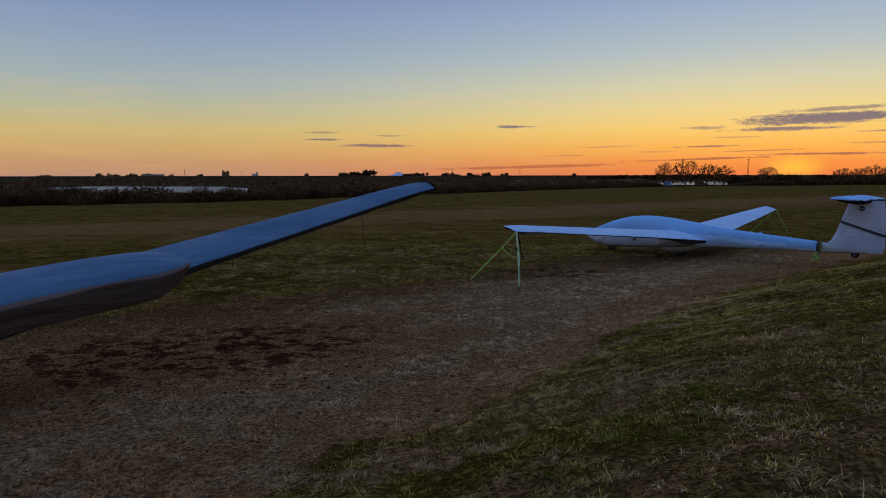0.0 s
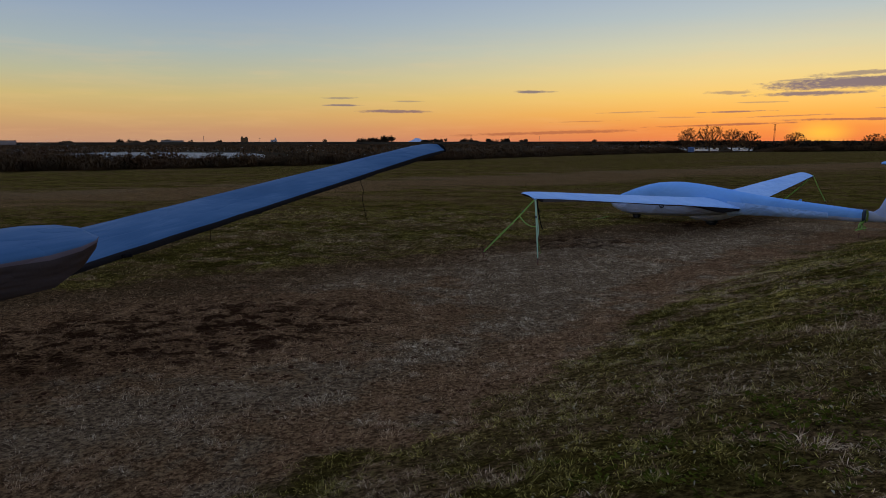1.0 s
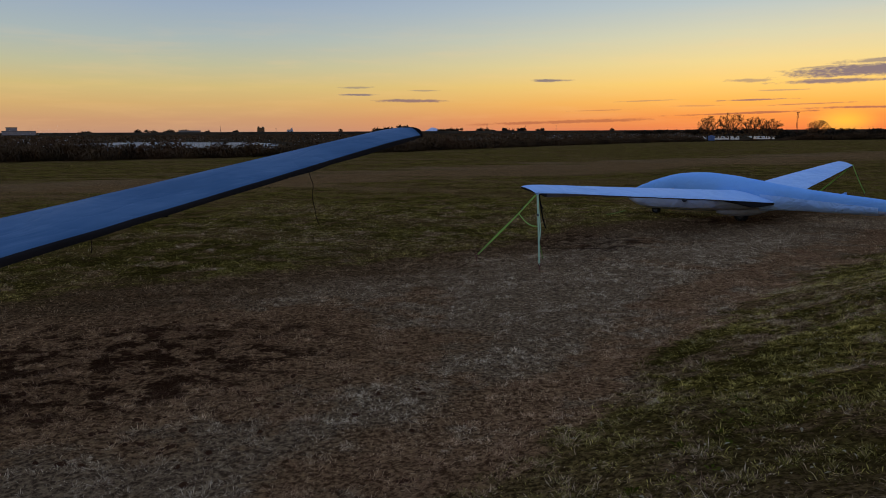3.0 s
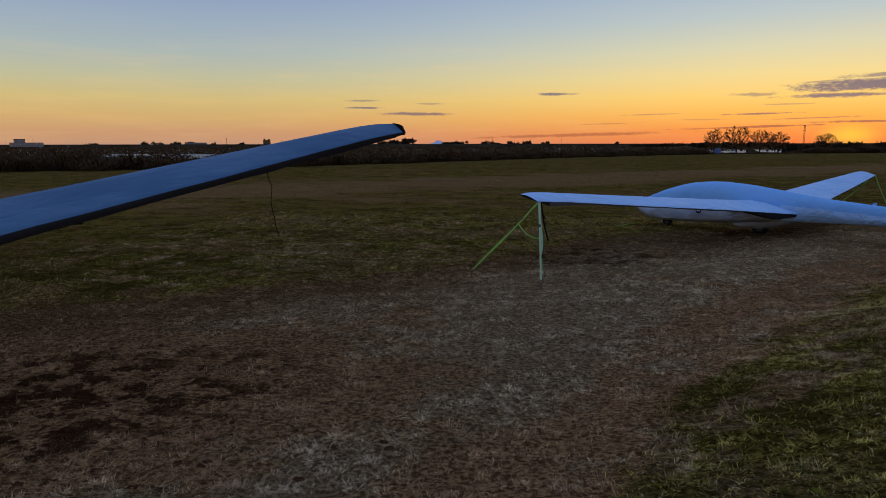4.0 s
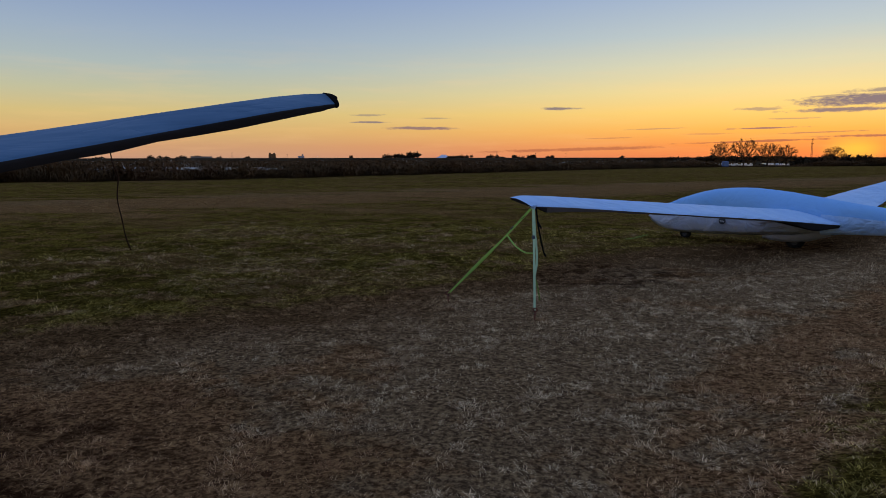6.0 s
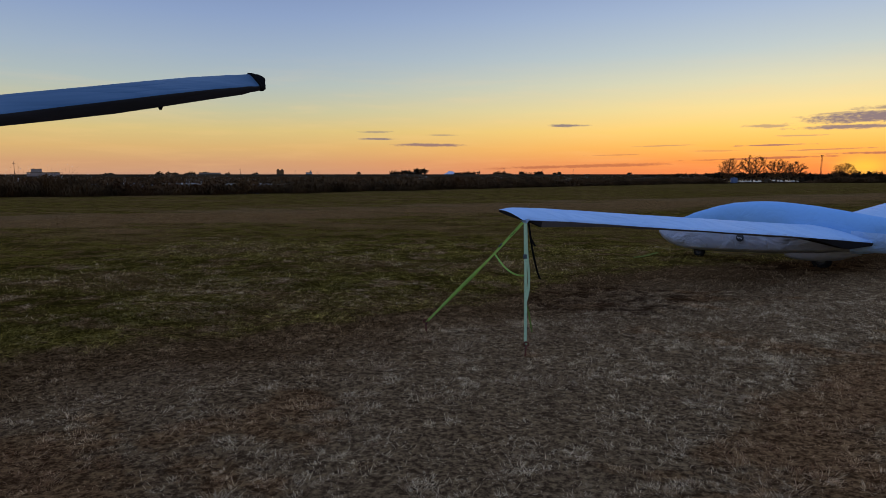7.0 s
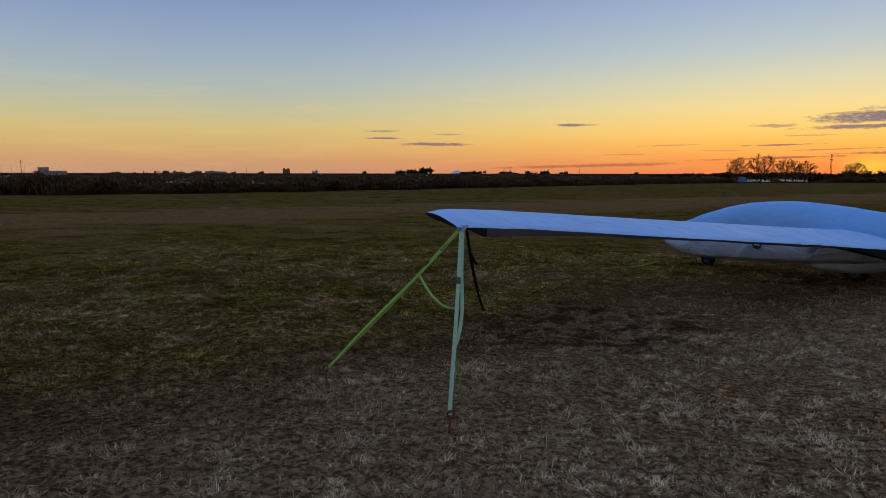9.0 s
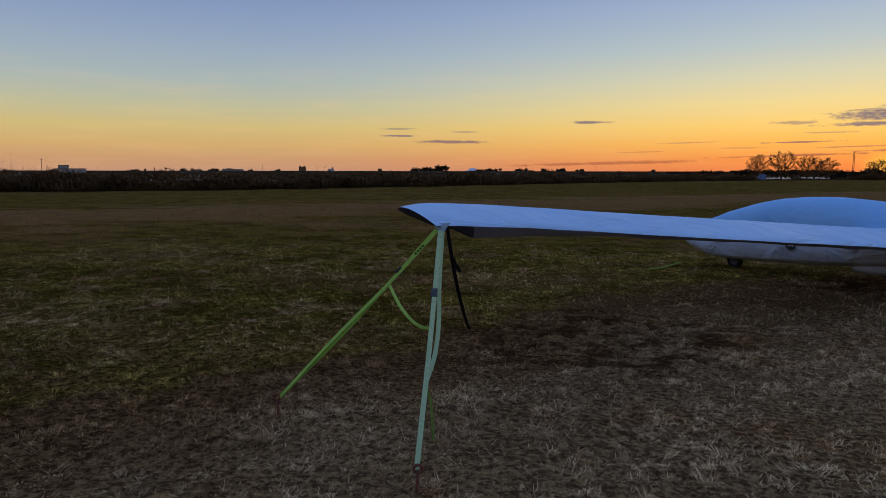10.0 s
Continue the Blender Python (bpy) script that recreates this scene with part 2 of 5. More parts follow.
def ground_make(N, b):
    p = place(N)
    brown, field, worn, straw, tan, blot, edge, pit_and_shade = zones(N, p)
    fine = N.noise(p, 22, 8, 0.75)
    f = N.step(fine, 0.40, 0.64)
    mid = N.noise(p, 2.3, 6, 0.6)
    g = N.mix(N.math("MULTIPLY", f, N.math("MULTIPLY_ADD", blot, 0.8, 0.2)), (0.034, 0.021, 0.004), (0.285, 0.184, 0.032))
    g = N.mix(N.math("MULTIPLY", field, 0.42), g, N.mix(f, (0.010, 0.0065, 0.001), (0.045, 0.029, 0.003)))
    d = N.mix(f, (0.055, 0.024, 0.009), (0.30, 0.155, 0.055))
    d = N.mix(N.math("MULTIPLY", straw, 0.6), d, N.mix(f, (0.11, 0.060, 0.030), (0.50, 0.30, 0.15)))
    d = N.mix(worn, d, N.mix(f, (0.090, 0.038, 0.015), (0.44, 0.22, 0.090)))
    d = N.mix(N.math("MULTIPLY", edge, 0.7), d, N.mix(f, (0.022, 0.010, 0.004), (0.14, 0.068, 0.024)))
    d = N.mix(N.math("MULTIPLY", pit_and_shade, 0.9), d, (0.028, 0.009, 0.004))
    d = N.mix(tan, d, N.mix(f, (0.16, 0.092, 0.042), (0.32, 0.195, 0.095)))
    sp = N.add("ShaderNodeSeparateXYZ")
    N.put(sp.inputs[0], p)
    marsh = N.mix(N.noise(p, 0.06, 5, 0.65), (0.018, 0.012, 0.007), (0.075, 0.048, 0.025))
    # between the close turf's blades, shade is put into the soil colour
    turf_shade = N.math("MULTIPLY", N.step(sp.outputs[1], 30.0, 21.0), N.step(N.math("ABSOLUTE", sp.outputs[0]), 11.0, 8.0, 0.0, 0.15))
    top = N.mix(turf_shade, N.mix(brown, g, d), (0.012, 0.006, 0.003))
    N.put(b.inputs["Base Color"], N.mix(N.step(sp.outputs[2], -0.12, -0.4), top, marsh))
    bump(N, b, N.math("ADD", fine, mid), 0.8, 0.05)


def blade_make(green_a, green_b, dry_a, dry_b):
    def make(N, b):
        p = place(N)
        r = N.add("ShaderNodeNewGeometry").outputs["Random Per Island"]
        brown, field, worn, straw, tan, blot, edge, pit_and_shade = zones(N, p)
        small = N.step(N.noise(p, 11.0, 3, 0.6), 0.36, 0.66)
        shade = N.math("MULTIPLY_ADD", N.math("MULTIPLY", small, N.math("MULTIPLY_ADD", blot, 0.92, 0.08)), 0.70, N.step(r, 0.45, 1.0, 0.0, 0.55), clamp=True)
        g = N.mix(shade, green_a, green_b)
        g = N.mix(N.math("MULTIPLY", field, 0.42), g, N.mix(shade, (0.012, 0.008, 0.001), (0.085, 0.056, 0.008)))
        d = N.mix(shade, dry_a, dry_b)
        d = N.mix(N.math("MULTIPLY", straw, 0.65), d, N.mix(shade, (0.20, 0.108, 0.055), (1.0, 0.70, 0.40)))
        d = N.mix(N.math("MULTIPLY", worn, 0.85), d, N.mix(shade, (0.22, 0.090, 0.037), (0.84, 0.46, 0.21)))
        d = N.mix(N.math("MULTIPLY", edge, 0.7), d, N.mix(shade, (0.08, 0.032, 0.009), (0.45, 0.23, 0.08)))
        d = N.mix(N.math("MULTIPLY", pit_and_shade, 0.85), d, (0.055, 0.019, 0.008))
        d = N.mix(tan, d, N.mix(shade, (0.16, 0.092, 0.042), (0.36, 0.22, 0.11)))
        pick = N.step(N.math("ADD", brown, N.math("MULTIPLY", N.math("SUBTRACT", N.math("FRACT", N.math("MULTIPLY", r, 7.31)), 0.5), 0.9)), 0.35, 0.6)
        N.put(b.inputs["Base Color"], N.mix(pick, g, d))
    return make


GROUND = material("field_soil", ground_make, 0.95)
GRASS = material("short_grass", blade_make((0.115, 0.075, 0.010), (0.95, 0.64, 0.14), (0.18, 0.083, 0.034), (1.0, 0.61, 0.295)), 0.75)
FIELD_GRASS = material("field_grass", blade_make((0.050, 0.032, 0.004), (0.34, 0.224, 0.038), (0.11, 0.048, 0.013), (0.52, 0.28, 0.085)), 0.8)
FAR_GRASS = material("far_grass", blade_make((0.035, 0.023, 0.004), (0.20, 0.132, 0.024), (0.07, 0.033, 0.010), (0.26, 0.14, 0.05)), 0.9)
TUFT = material("straw_tufts", blade_make((0.11, 0.074, 0.013), (0.55, 0.38, 0.10), (0.42, 0.225, 0.112), (1.0, 0.68, 0.37)), 0.75)
WEED = plain_mat("weed_leaf", (0.040, 0.038, 0.004), (0.13, 0.115, 0.014), 9, 0.8)
SOIL = plain_mat("dark_soil", (0.085, 0.034, 0.015), (0.040, 0.016, 0.008), 30, 0.95, 0, 0.6)
LEAF = plain_mat("dead_leaf", (0.42, 0.31, 0.17), (0.20, 0.13, 0.06), 25, 0.75)
COVER = cloth_mat("glider_cover", (0.22, 0.455, 0.80), (0.18, 0.39, 0.73), 0.6)
WING_COVER = cloth_mat("wing_cover", (0.39, 0.56, 0.81), (0.31, 0.48, 0.75), 1.8)
# same cloth; horizon light on upright sides is put into its greyer colour
FIN_COVER = cloth_mat("fin_cover", (0.46, 0.50, 0.64), (0.38, 0.42, 0.55), 0.8)
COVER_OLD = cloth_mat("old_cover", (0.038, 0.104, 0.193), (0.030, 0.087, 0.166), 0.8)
UNDER = cloth_mat("cover_underside", (0.026, 0.022, 0.021), (0.017, 0.015, 0.014), 0.6, 0.8)
# lower sides of the cover, their greyer light put into the colour
HULL_SIDE_TONE = cloth_mat("hull_side_tone", (0.46, 0.50, 0.63), (0.37, 0.41, 0.53), 1.7)
WING_UNDERSIDE = cloth_mat("wing_underside", (0.085, 0.070, 0.064), (0.050, 0.042, 0.040), 0.8, 0.8)
TAIL_UNDERSIDE = cloth_mat("tail_underside", (0.080, 0.058, 0.050), (0.045, 0.034, 0.032), 1.2, 0.8)
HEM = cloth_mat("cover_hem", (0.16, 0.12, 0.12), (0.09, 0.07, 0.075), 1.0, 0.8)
GEL = plain_mat("white_gelcoat", (0.45, 0.45, 0.48), (0.38, 0.38, 0.41), 5, 0.35, 0, 0.05)
RUBBER = plain_mat("tyre_rubber", (0.015, 0.015, 0.016), (0.03, 0.028, 0.026), 20, 0.85)
BLACK = plain_mat("black_webbing", (0.008, 0.007, 0.007), (0.016, 0.014, 0.014), 60, 0.8)
NAVY = plain_mat("dark_emblem", (0.02, 0.025, 0.04), (0.03, 0.035, 0.05), 30, 0.5)
PALE = plain_mat("pale_print", (0.5, 0.52, 0.55), (0.45, 0.47, 0.5), 30, 0.6)
LIME = plain_mat("lime_webbing", (0.34, 0.54, 0.075), (0.26, 0.43, 0.06), 80, 0.6)
MINT = plain_mat("faded_webbing", (0.43, 0.53, 0.28), (0.33, 0.42, 0.22), 80, 0.6)
DULL_LIME = plain_mat("soiled_webbing", (0.20, 0.24, 0.05), (0.12, 0.15, 0.035), 60, 0.8)
STEEL = plain_mat("dark_steel", (0.05, 0.05, 0.055), (0.10, 0.09, 0.08), 40, 0.45, 0.8)
RUST = plain_mat("red_rusted_steel", (0.22, 0.05, 0.025), (0.12, 0.035, 0.02), 60, 0.7, 0.3)
CORD = plain_mat("dark_cord", (0.05, 0.025, 0.015), (0.03, 0.018, 0.012), 60, 0.8)
def reed_make(N, b):
    p = place(N)
    r = N.add("ShaderNodeNewGeometry").outputs["Random Per Island"]
    f = N.math("MULTIPLY_ADD", r, 0.45, N.step(N.noise(p, 0.5, 4, 0.65), 0.35, 0.68, 0, 0.6))
    c = N.mix(f, (0.022, 0.014, 0.008), (0.16, 0.090, 0.042))
    N.put(b.inputs["Base Color"], N.mix(N.step(N.noise(p, 0.13, 3), 0.5, 0.6, 0, 0.45), c, (0.11, 0.052, 0.024)))


REED = material("dry_reed", reed_make, 0.9)
MARSH = plain_mat("dry_marsh", (0.055, 0.036, 0.020), (0.025, 0.017, 0.010), 0.05, 0.95)
PLUME = plain_mat("reed_plume", (0.78, 0.72, 0.64), (0.55, 0.49, 0.42), 3, 0.9)
BARK = plain_mat("dark_bark", (0.045, 0.030, 0.020), (0.075, 0.05, 0.032), 4, 0.9)
TWIG = material("bare_twigs", lambda N, b: N.put(b.inputs["Base Color"], N.mix(N.add("ShaderNodeNewGeometry").outputs["Random Per Island"], (0.12, 0.06, 0.022), (0.28, 0.14, 0.05))), 0.9)
WOODS = material("far_foliage", lambda N, b: N.put(b.inputs["Base Color"], N.mix(N.add("ShaderNodeNewGeometry").outputs["Random Per Island"], (0.022, 0.016, 0.011), (0.06, 0.042, 0.024))), 0.95)
CONCRETE = plain_mat("grey_concrete", (0.15, 0.115, 0.085), (0.11, 0.085, 0.065), 0.3, 0.85)
OCHRE = plain_mat("ochre_render", (0.20, 0.11, 0.05), (0.14, 0.08, 0.04), 0.3, 0.85)
PALECON = plain_mat("pale_concrete", (0.34, 0.27, 0.24), (0.27, 0.22, 0.20), 0.3, 0.85)
WHITEWALL = plain_mat("pale_wall", (0.5, 0.48, 0.5), (0.42, 0.4, 0.42), 0.3, 0.8)
DARKGLASS = plain_mat("dark_window", (0.03, 0.03, 0.04), (0.02, 0.02, 0.03), 1, 0.25)
SNOW = plain_mat("snowy_slope", (0.62, 0.62, 0.72), (0.5, 0.5, 0.6), 0.02, 0.9)
BLUETANK = plain_mat("blue_plastic", (0.09, 0.15, 0.30), (0.07, 0.11, 0.22), 2, 0.6)


def water_make(N, b):
    p = place(N)
    b.inputs["Base Color"].default_value = (0.02, 0.025, 0.03, 1)
    b.inputs["IOR"].default_value = 1.33
    bump(N, b, N.noise(N.mapped(p, (1, 2.2, 1)), 1.6, 4), 1.0, 0.25)


WATER = material("pond_water", water_make, 0.3)


# ---- building helpers ----
def mesh_of(name, verts, faces, mat, smooth=True, autosharp=None):
    me = bpy.data.meshes.new(name)
    me.from_pydata([tuple(v) for v in verts], [], faces)
    me.materials.append(mat)
    if smooth:
        me.shade_smooth()
        if autosharp:
            me.set_sharp_from_angle(angle=radians(autosharp))
    me.update()
    return me


def big_mesh(name, verts, tris, mat):
    """A large triangle mesh out of arrays."""
    me = bpy.data.meshes.new(name)
    verts, tris = np.asarray(verts, np.float32).reshape(-1, 3), np.asarray(tris, np.int32).reshape(-1, 3)
    me.vertices.add(len(verts))
    me.vertices.foreach_set("co", verts.ravel())
    me.loops.add(tris.size)
    me.loops.foreach_set("vertex_index", tris.ravel())
    me.polygons.add(len(tris))
    me.polygons.foreach_set("loop_start", np.arange(0, tris.size, 3, dtype=np.int32))
    me.materials.append(mat)
    me.update(calc_edges=True)
    return me


def part(name, me, parent, label="", at=None):
    ob = new(name, me)
    ob.parent = parent
    if at is not None:
        ob.matrix_basis = at
    if label:
        tagged(ob, label)
    return ob


def empty(name, m, label, category, group="", kind=""):
    ob = new(name)
    ob.empty_display_size = 0.2
    ob.matrix_world = m
    return tagged(ob, label, category, group, kind)


def loft(name, rings, mat, closed=True, caps=True, sharp=None, smooth=True):
    """Skin over rings of points (all the same count)."""
    n = len(rings[0])
    verts = [p for r in rings for p in r]
    faces = []
    for i in range(len(rings) - 1):
        for j in range(n if closed else n - 1):
            a, b = i * n + j, i * n + (j + 1) % n
            faces.append((a, b, b + n, a + n))
    if caps:
        faces.append(tuple(range(n))[::-1])
        faces.append(tuple(range((len(rings) - 1) * n, len(rings) * n)))
    me = mesh_of(name, verts, faces, mat, smooth, sharp)
    bm = bmesh.new()
    bm.from_mesh(me)
    bmesh.ops.recalc_face_normals(bm, faces=bm.faces)
    bm.to_mesh(me)
    bm.free()
    return me


def tube(name, pts, radius, mat, sides=8, ends=None):
    """A round bar along points; radius may be a list."""
    pts = [Vector(p) for p in pts]
    rad = radius if isinstance(radius, (list, tuple)) else [radius] * len(pts)
    rings = []
    up = Vector((0.13, 0.21, 0.97))
    for i, p in enumerate(pts):
        d = (pts[min(i + 1, len(pts) - 1)] - pts[max(i - 1, 0)]).normalized()
        a = d.cross(up)
        if a.length < 0.05:
            a = d.cross(Vector((1, 0, 0)))
        a.normalize()
        c = d.cross(a)
        rings.append([p + rad[i] * (math.cos(k) * a + math.sin(k) * c) for k in [2 * math.pi * j / sides for j in range(sides)]])
    return loft(name, rings, mat)


def ribbon(name, pts, width, mat, face=(0, -1, 0), thick=0.004, twist=0.0):
    """A flat strap along points, its flat side turned to face."""
    pts = [Vector(p) for p in pts]
    rings = []
    for i, p in enumerate(pts):
        d = (pts[min(i + 1, len(pts) - 1)] - pts[max(i - 1, 0)]).normalized()
        s = d.cross(Vector(face)).normalized()
        s = Matrix.Rotation(twist * i / max(1, len(pts) - 1), 3, d) @ s
        n = d.cross(s).normalized()
        w, h = width / 2, thick / 2
        rings.append([p + s * w + n * h, p - s * w + n * h, p - s * w - n * h, p + s * w - n * h])
    return loft(name, rings, mat, sharp=40)


def smooth_line(pts, n=6):
    """Points of a Catmull-Rom curve through pts."""
    p = [Vector(a) for a in pts]
    p = [2 * p[0] - p[1]] + p + [2 * p[-1] - p[-2]]
    out = []
    for i in range(1, len(p) - 2):
        for k in range(n):
            t = k / n
            out.append(0.5 * ((2 * p[i]) + (p[i + 1] - p[i - 1]) * t + (2 * p[i - 1] - 5 * p[i] + 4 * p[i + 1] - p[i + 2]) * t * t
                              + (3 * p[i] - p[i - 1] - 3 * p[i + 1] + p[i + 2]) * t ** 3))
    return out + [p[-2]]


def box_mesh(name, size, mat, centre=(0, 0, 0), bevel=0.0, seg=2):
    bm = bmesh.new()
    bmesh.ops.create_cube(bm, size=1.0)
    bmesh.ops.scale(bm, vec=size, verts=bm.verts)
    bmesh.ops.translate(bm, vec=centre, verts=bm.verts)
    if bevel:
        bmesh.ops.bevel(bm, geom=bm.edges[:], offset=bevel, segments=seg, affect="EDGES", profile=0.7)
    me = bpy.data.meshes.new(name)
    bm.to_mesh(me)
    bm.free()
    me.materials.append(mat)
    return me


def wheel_mesh(name, radius, width, mat, hub=0.55, rim=False):
    """A tyre (or its rim) standing upright, turning about the y axis."""
    prof = [(hub, -0.5), (0.8, -0.5), (0.93, -0.42), (0.99, -0.22), (1.0, 0.0), (0.99, 0.22), (0.93, 0.42), (0.8, 0.5), (hub, 0.5)] if not rim else \
        [(0.08, -0.3), (hub * 0.8, -0.32), (hub, -0.46), (hub, 0.46), (hub * 0.8, 0.32), (0.08, 0.3)]
    rings = [[(radius * r * math.cos(a), width * w, radius * r * math.sin(a)) for r, w in prof] for a in [2 * math.pi * k / 28 for k in range(29)]]
    return loft(name, rings, mat, caps=False)


# ---- ground, water, far land ----
EDGE = [(-400, -60), (-120, 20), (-60, 47), (-40, 56), (-30, 63), (-24, 70), (-17, 80), (-9, 94), (2, 112), (12, 126), (24, 142), (40, 157), (54, 163), (70, 170), (90, 180), (130, 195), (420, 300)]
EX, EY = np.array([e[0] for e in EDGE], float), np.array([e[1] for e in EDGE], float)


def patchy(x, y, f, seed):
    """Smooth 0 to 1 variation over the plan."""
    r = np.random.default_rng(seed)
    v = 0.0 * x
    for _ in range(9):
        a, b = r.uniform(0, 2 * np.pi, 2)
        q = f * r.uniform(0.6, 1.7)
        v += np.sin(q * (np.cos(a) * x + np.sin(a) * y) + b)
    return np.clip(0.5 + v / 7, 0, 1)


def bank(s):
    """Height of the grassy bank; s runs up across it."""
    t = np.clip((np.asarray(s, float) + 4.6) / 5.6, 0, 1)
    return 1.14 * (t * t * (3 - 2 * t)) ** 0.92


def height(x, y):
    x, y = np.asarray(x, float), np.asarray(y, float)
    h = bank(0.85 * x - 0.53 * y - 0.26 * np.clip(y - 12, 0, 12))
    beyond = np.clip((y - np.interp(x, EX, EY) - 3) / 14, 0, 1)
    h = h * (1 - np.clip((np.hypot(x, y) - 60) / 60, 0, 1)) - (0.5 + 0.95 * np.clip((25 - x) / 25, 0, 1)) * beyond
    h = h + 0.012 * np.sin(1.7 * x + 0.6 * y) * np.cos(1.1 * y - 0.4 * x) + 0.02 * np.sin(0.31 * x + 1) * np.sin(0.27 * y)
    rough = (0.3 + 0.7 * np.clip((0.85 * x - 0.53 * y + 4.5) / 2, 0, 1)) * np.clip(2 - np.hypot(x, y - 6) / 12, 0, 1)
    h = h + 0.05 * rough * (patchy(x, y, 4.5, 41) - 0.5) + 0.03 * rough * (patchy(x, y, 11.0, 42) - 0.5)
    t = np.clip((y - 15.5) / 5, 0, 1)
    return h + 0.03 - 0.06 * t * t * (3 - 2 * t)


def build_ground():
    n = 300
    k = np.linspace(-1, 1, n)
    g = np.sinh(k * 8.2) / np.sinh(8.2)
    xs, ys = 4600 * g + 1.0, 4600 * g + 10.0
    X, Y = np.meshgrid(xs, ys)
    V = np.stack([X, Y, height(X, Y)], -1).reshape(-1, 3)
    i = (np.arange(n - 1)[:, None] * n + np.arange(n - 1)[None]).ravel()
    T = np.concatenate([np.stack([i, i + 1, i + n + 1], -1), np.stack([i, i + n + 1, i + n], -1)])
    me = big_mesh("ground", V, T, GROUND)
    me.shade_smooth()
    tagged(new("ground", me), "mown grass field with worn brown earth and a low grassy bank", "ground", kind="structure")


build_ground()


def pool(name, pts, z=-1.2):
    me = mesh_of(name, [(x, y, z) for x, y in pts], [tuple(range(len(pts)))], WATER, False)
    tagged(new(name, me), "still pond reflecting the pale evening sky behind the reeds", "pond", kind="structure")


pool("water", [(-70, 100), (-55, 92), (-44, 93), (-41, 104), (-52, 135), (-75, 195), (-95, 225), (-150, 232), (-140, 180), (-95, 130)])
pool("water", [(10, 430), (24, 425), (72, 470), (82, 560), (40, 580), (12, 520)], -0.9)
pool("water", [(45, 200), (55, 198), (80, 288), (66, 300)], -0.3)
pool("water", [(60, 201), (64.5, 200), (96, 292), (86, 298)], -0.3)


def blades(name, base, length, width, lean, turn, curl, mat, seed=0):
    """Many grass blades in one mesh: each a bent tapered leaf of two triangles."""
    n = len(base)
    d = np.stack([np.cos(turn), np.sin(turn), np.zeros(n)], -1)
    side = np.stack([-np.sin(turn), np.cos(turn), np.zeros(n)], -1)
    up = np.array([0, 0, 1.0])
    l, w = length[:, None], width[:, None] / 2
    s1, c1 = np.sin(lean)[:, None], np.cos(lean)[:, None]
    s2, c2 = np.sin(lean + curl)[:, None], np.cos(lean + curl)[:, None]
    mid = base + 0.55 * l * (s1 * d + c1 * up)
    tip = mid + 0.45 * l * (s2 * d + c2 * up)
    V = np.stack([base, mid - side * w * 1.1, mid + side * w * 1.1, tip], 1)
    k = (np.arange(n) * 4)[:, None, None]
    T = k + np.array([[0, 2, 1], [1, 2, 3]])[None]
    return big_mesh(name, V, T, mat)


rng = np.random.default_rng(7)
TABLE = rng.random((509, 509, 4))


def turf(name, x0, x1, y0, y1, per_m2, size, label, skip=None, thin=0.0, mat=GRASS):
    n = int((x1 - x0) * (y1 - y0) * per_m2)
    x, y = rng.uniform(x0, x1, n), rng.uniform(y0, y1, n)
    # tufts: pull the blades together round centres
    cell = 0.16 * size
    tx, ty = np.floor(x / cell), np.floor(y / cell)
    ix, iy = tx.astype(int) % 509, ty.astype(int) % 509
    hx, hy = TABLE[ix, iy, 0], TABLE[ix, iy, 1]
    pull = rng.uniform(0.0, 0.7, n)
    cx, cy = (tx + 0.5 + 2.2 * (TABLE[ix, iy, 2] - 0.5)) * cell, (ty + 0.5 + 2.2 * (TABLE[ix, iy, 3] - 0.5)) * cell
    out = np.where(rng.random(n) < 0.5, np.arctan2(y - cy, x - cx) + rng.normal(0, 0.6, n), rng.uniform(0, 2 * np.pi, n))
    x, y = x + (cx - x) * pull, y + (cy - y) * pull
    keep = patchy(x, y, 2.2, 3) * 0.4 + patchy(x, y, 0.5, 4) * 0.25 + patchy(x, y, 9.0, 5) * 0.45 + 0.25 * hx > rng.uniform(0.15, 0.95 + thin, n)
    if skip:
        a, b, c, d = skip
        keep &= ~((x > a) & (x < b) & (y > c) & (y < d))
    x, y, hx, hy, out = x[keep], y[keep], hx[keep], hy[keep], out[keep]
    n = len(x)
    base = np.stack([x, y, height(x, y) - 0.003], -1)
    s = 0.85 * x - 0.53 * y
    lush = np.clip((s + 3.4) / 2.0, 0, 1)
    long = size * (0.026 + 0.050 * rng.random(n) ** 1.4) * (0.45 + 1.1 * hx * hy ** 0.5) * (1 - 0.1 * lush)
    wide = size * rng.uniform(0.0034, 0.0066, n)
    lean = rng.uniform(0.75, 1.5, n) - 0.15 * lush
    me = blades(name, base, long, wide, lean, out, rng.uniform(-0.3, 0.7, n), mat)
    tagged(new(name, me), label, "grass", kind="stuff")


turf("grass", -5.0, 6.0, 9.5, 19.0, 3500, 0.75, "short matted dry grass and straw on bare earth")
turf("grass", -5.0, 5.5, 3.2, 9.5, 2500, 0.85, "short matted grass and moss on the worn earth and bank")
turf("grass", -9.0, 9.0, 2.0, 25.0, 800, 1.1, "short dry grass on worn earth and the green bank", (-5.0, 5.5, 3.2, 19.0))
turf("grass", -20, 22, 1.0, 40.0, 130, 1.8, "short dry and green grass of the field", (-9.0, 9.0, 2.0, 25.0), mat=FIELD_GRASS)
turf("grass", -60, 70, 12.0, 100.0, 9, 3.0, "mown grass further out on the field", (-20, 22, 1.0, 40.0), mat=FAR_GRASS)


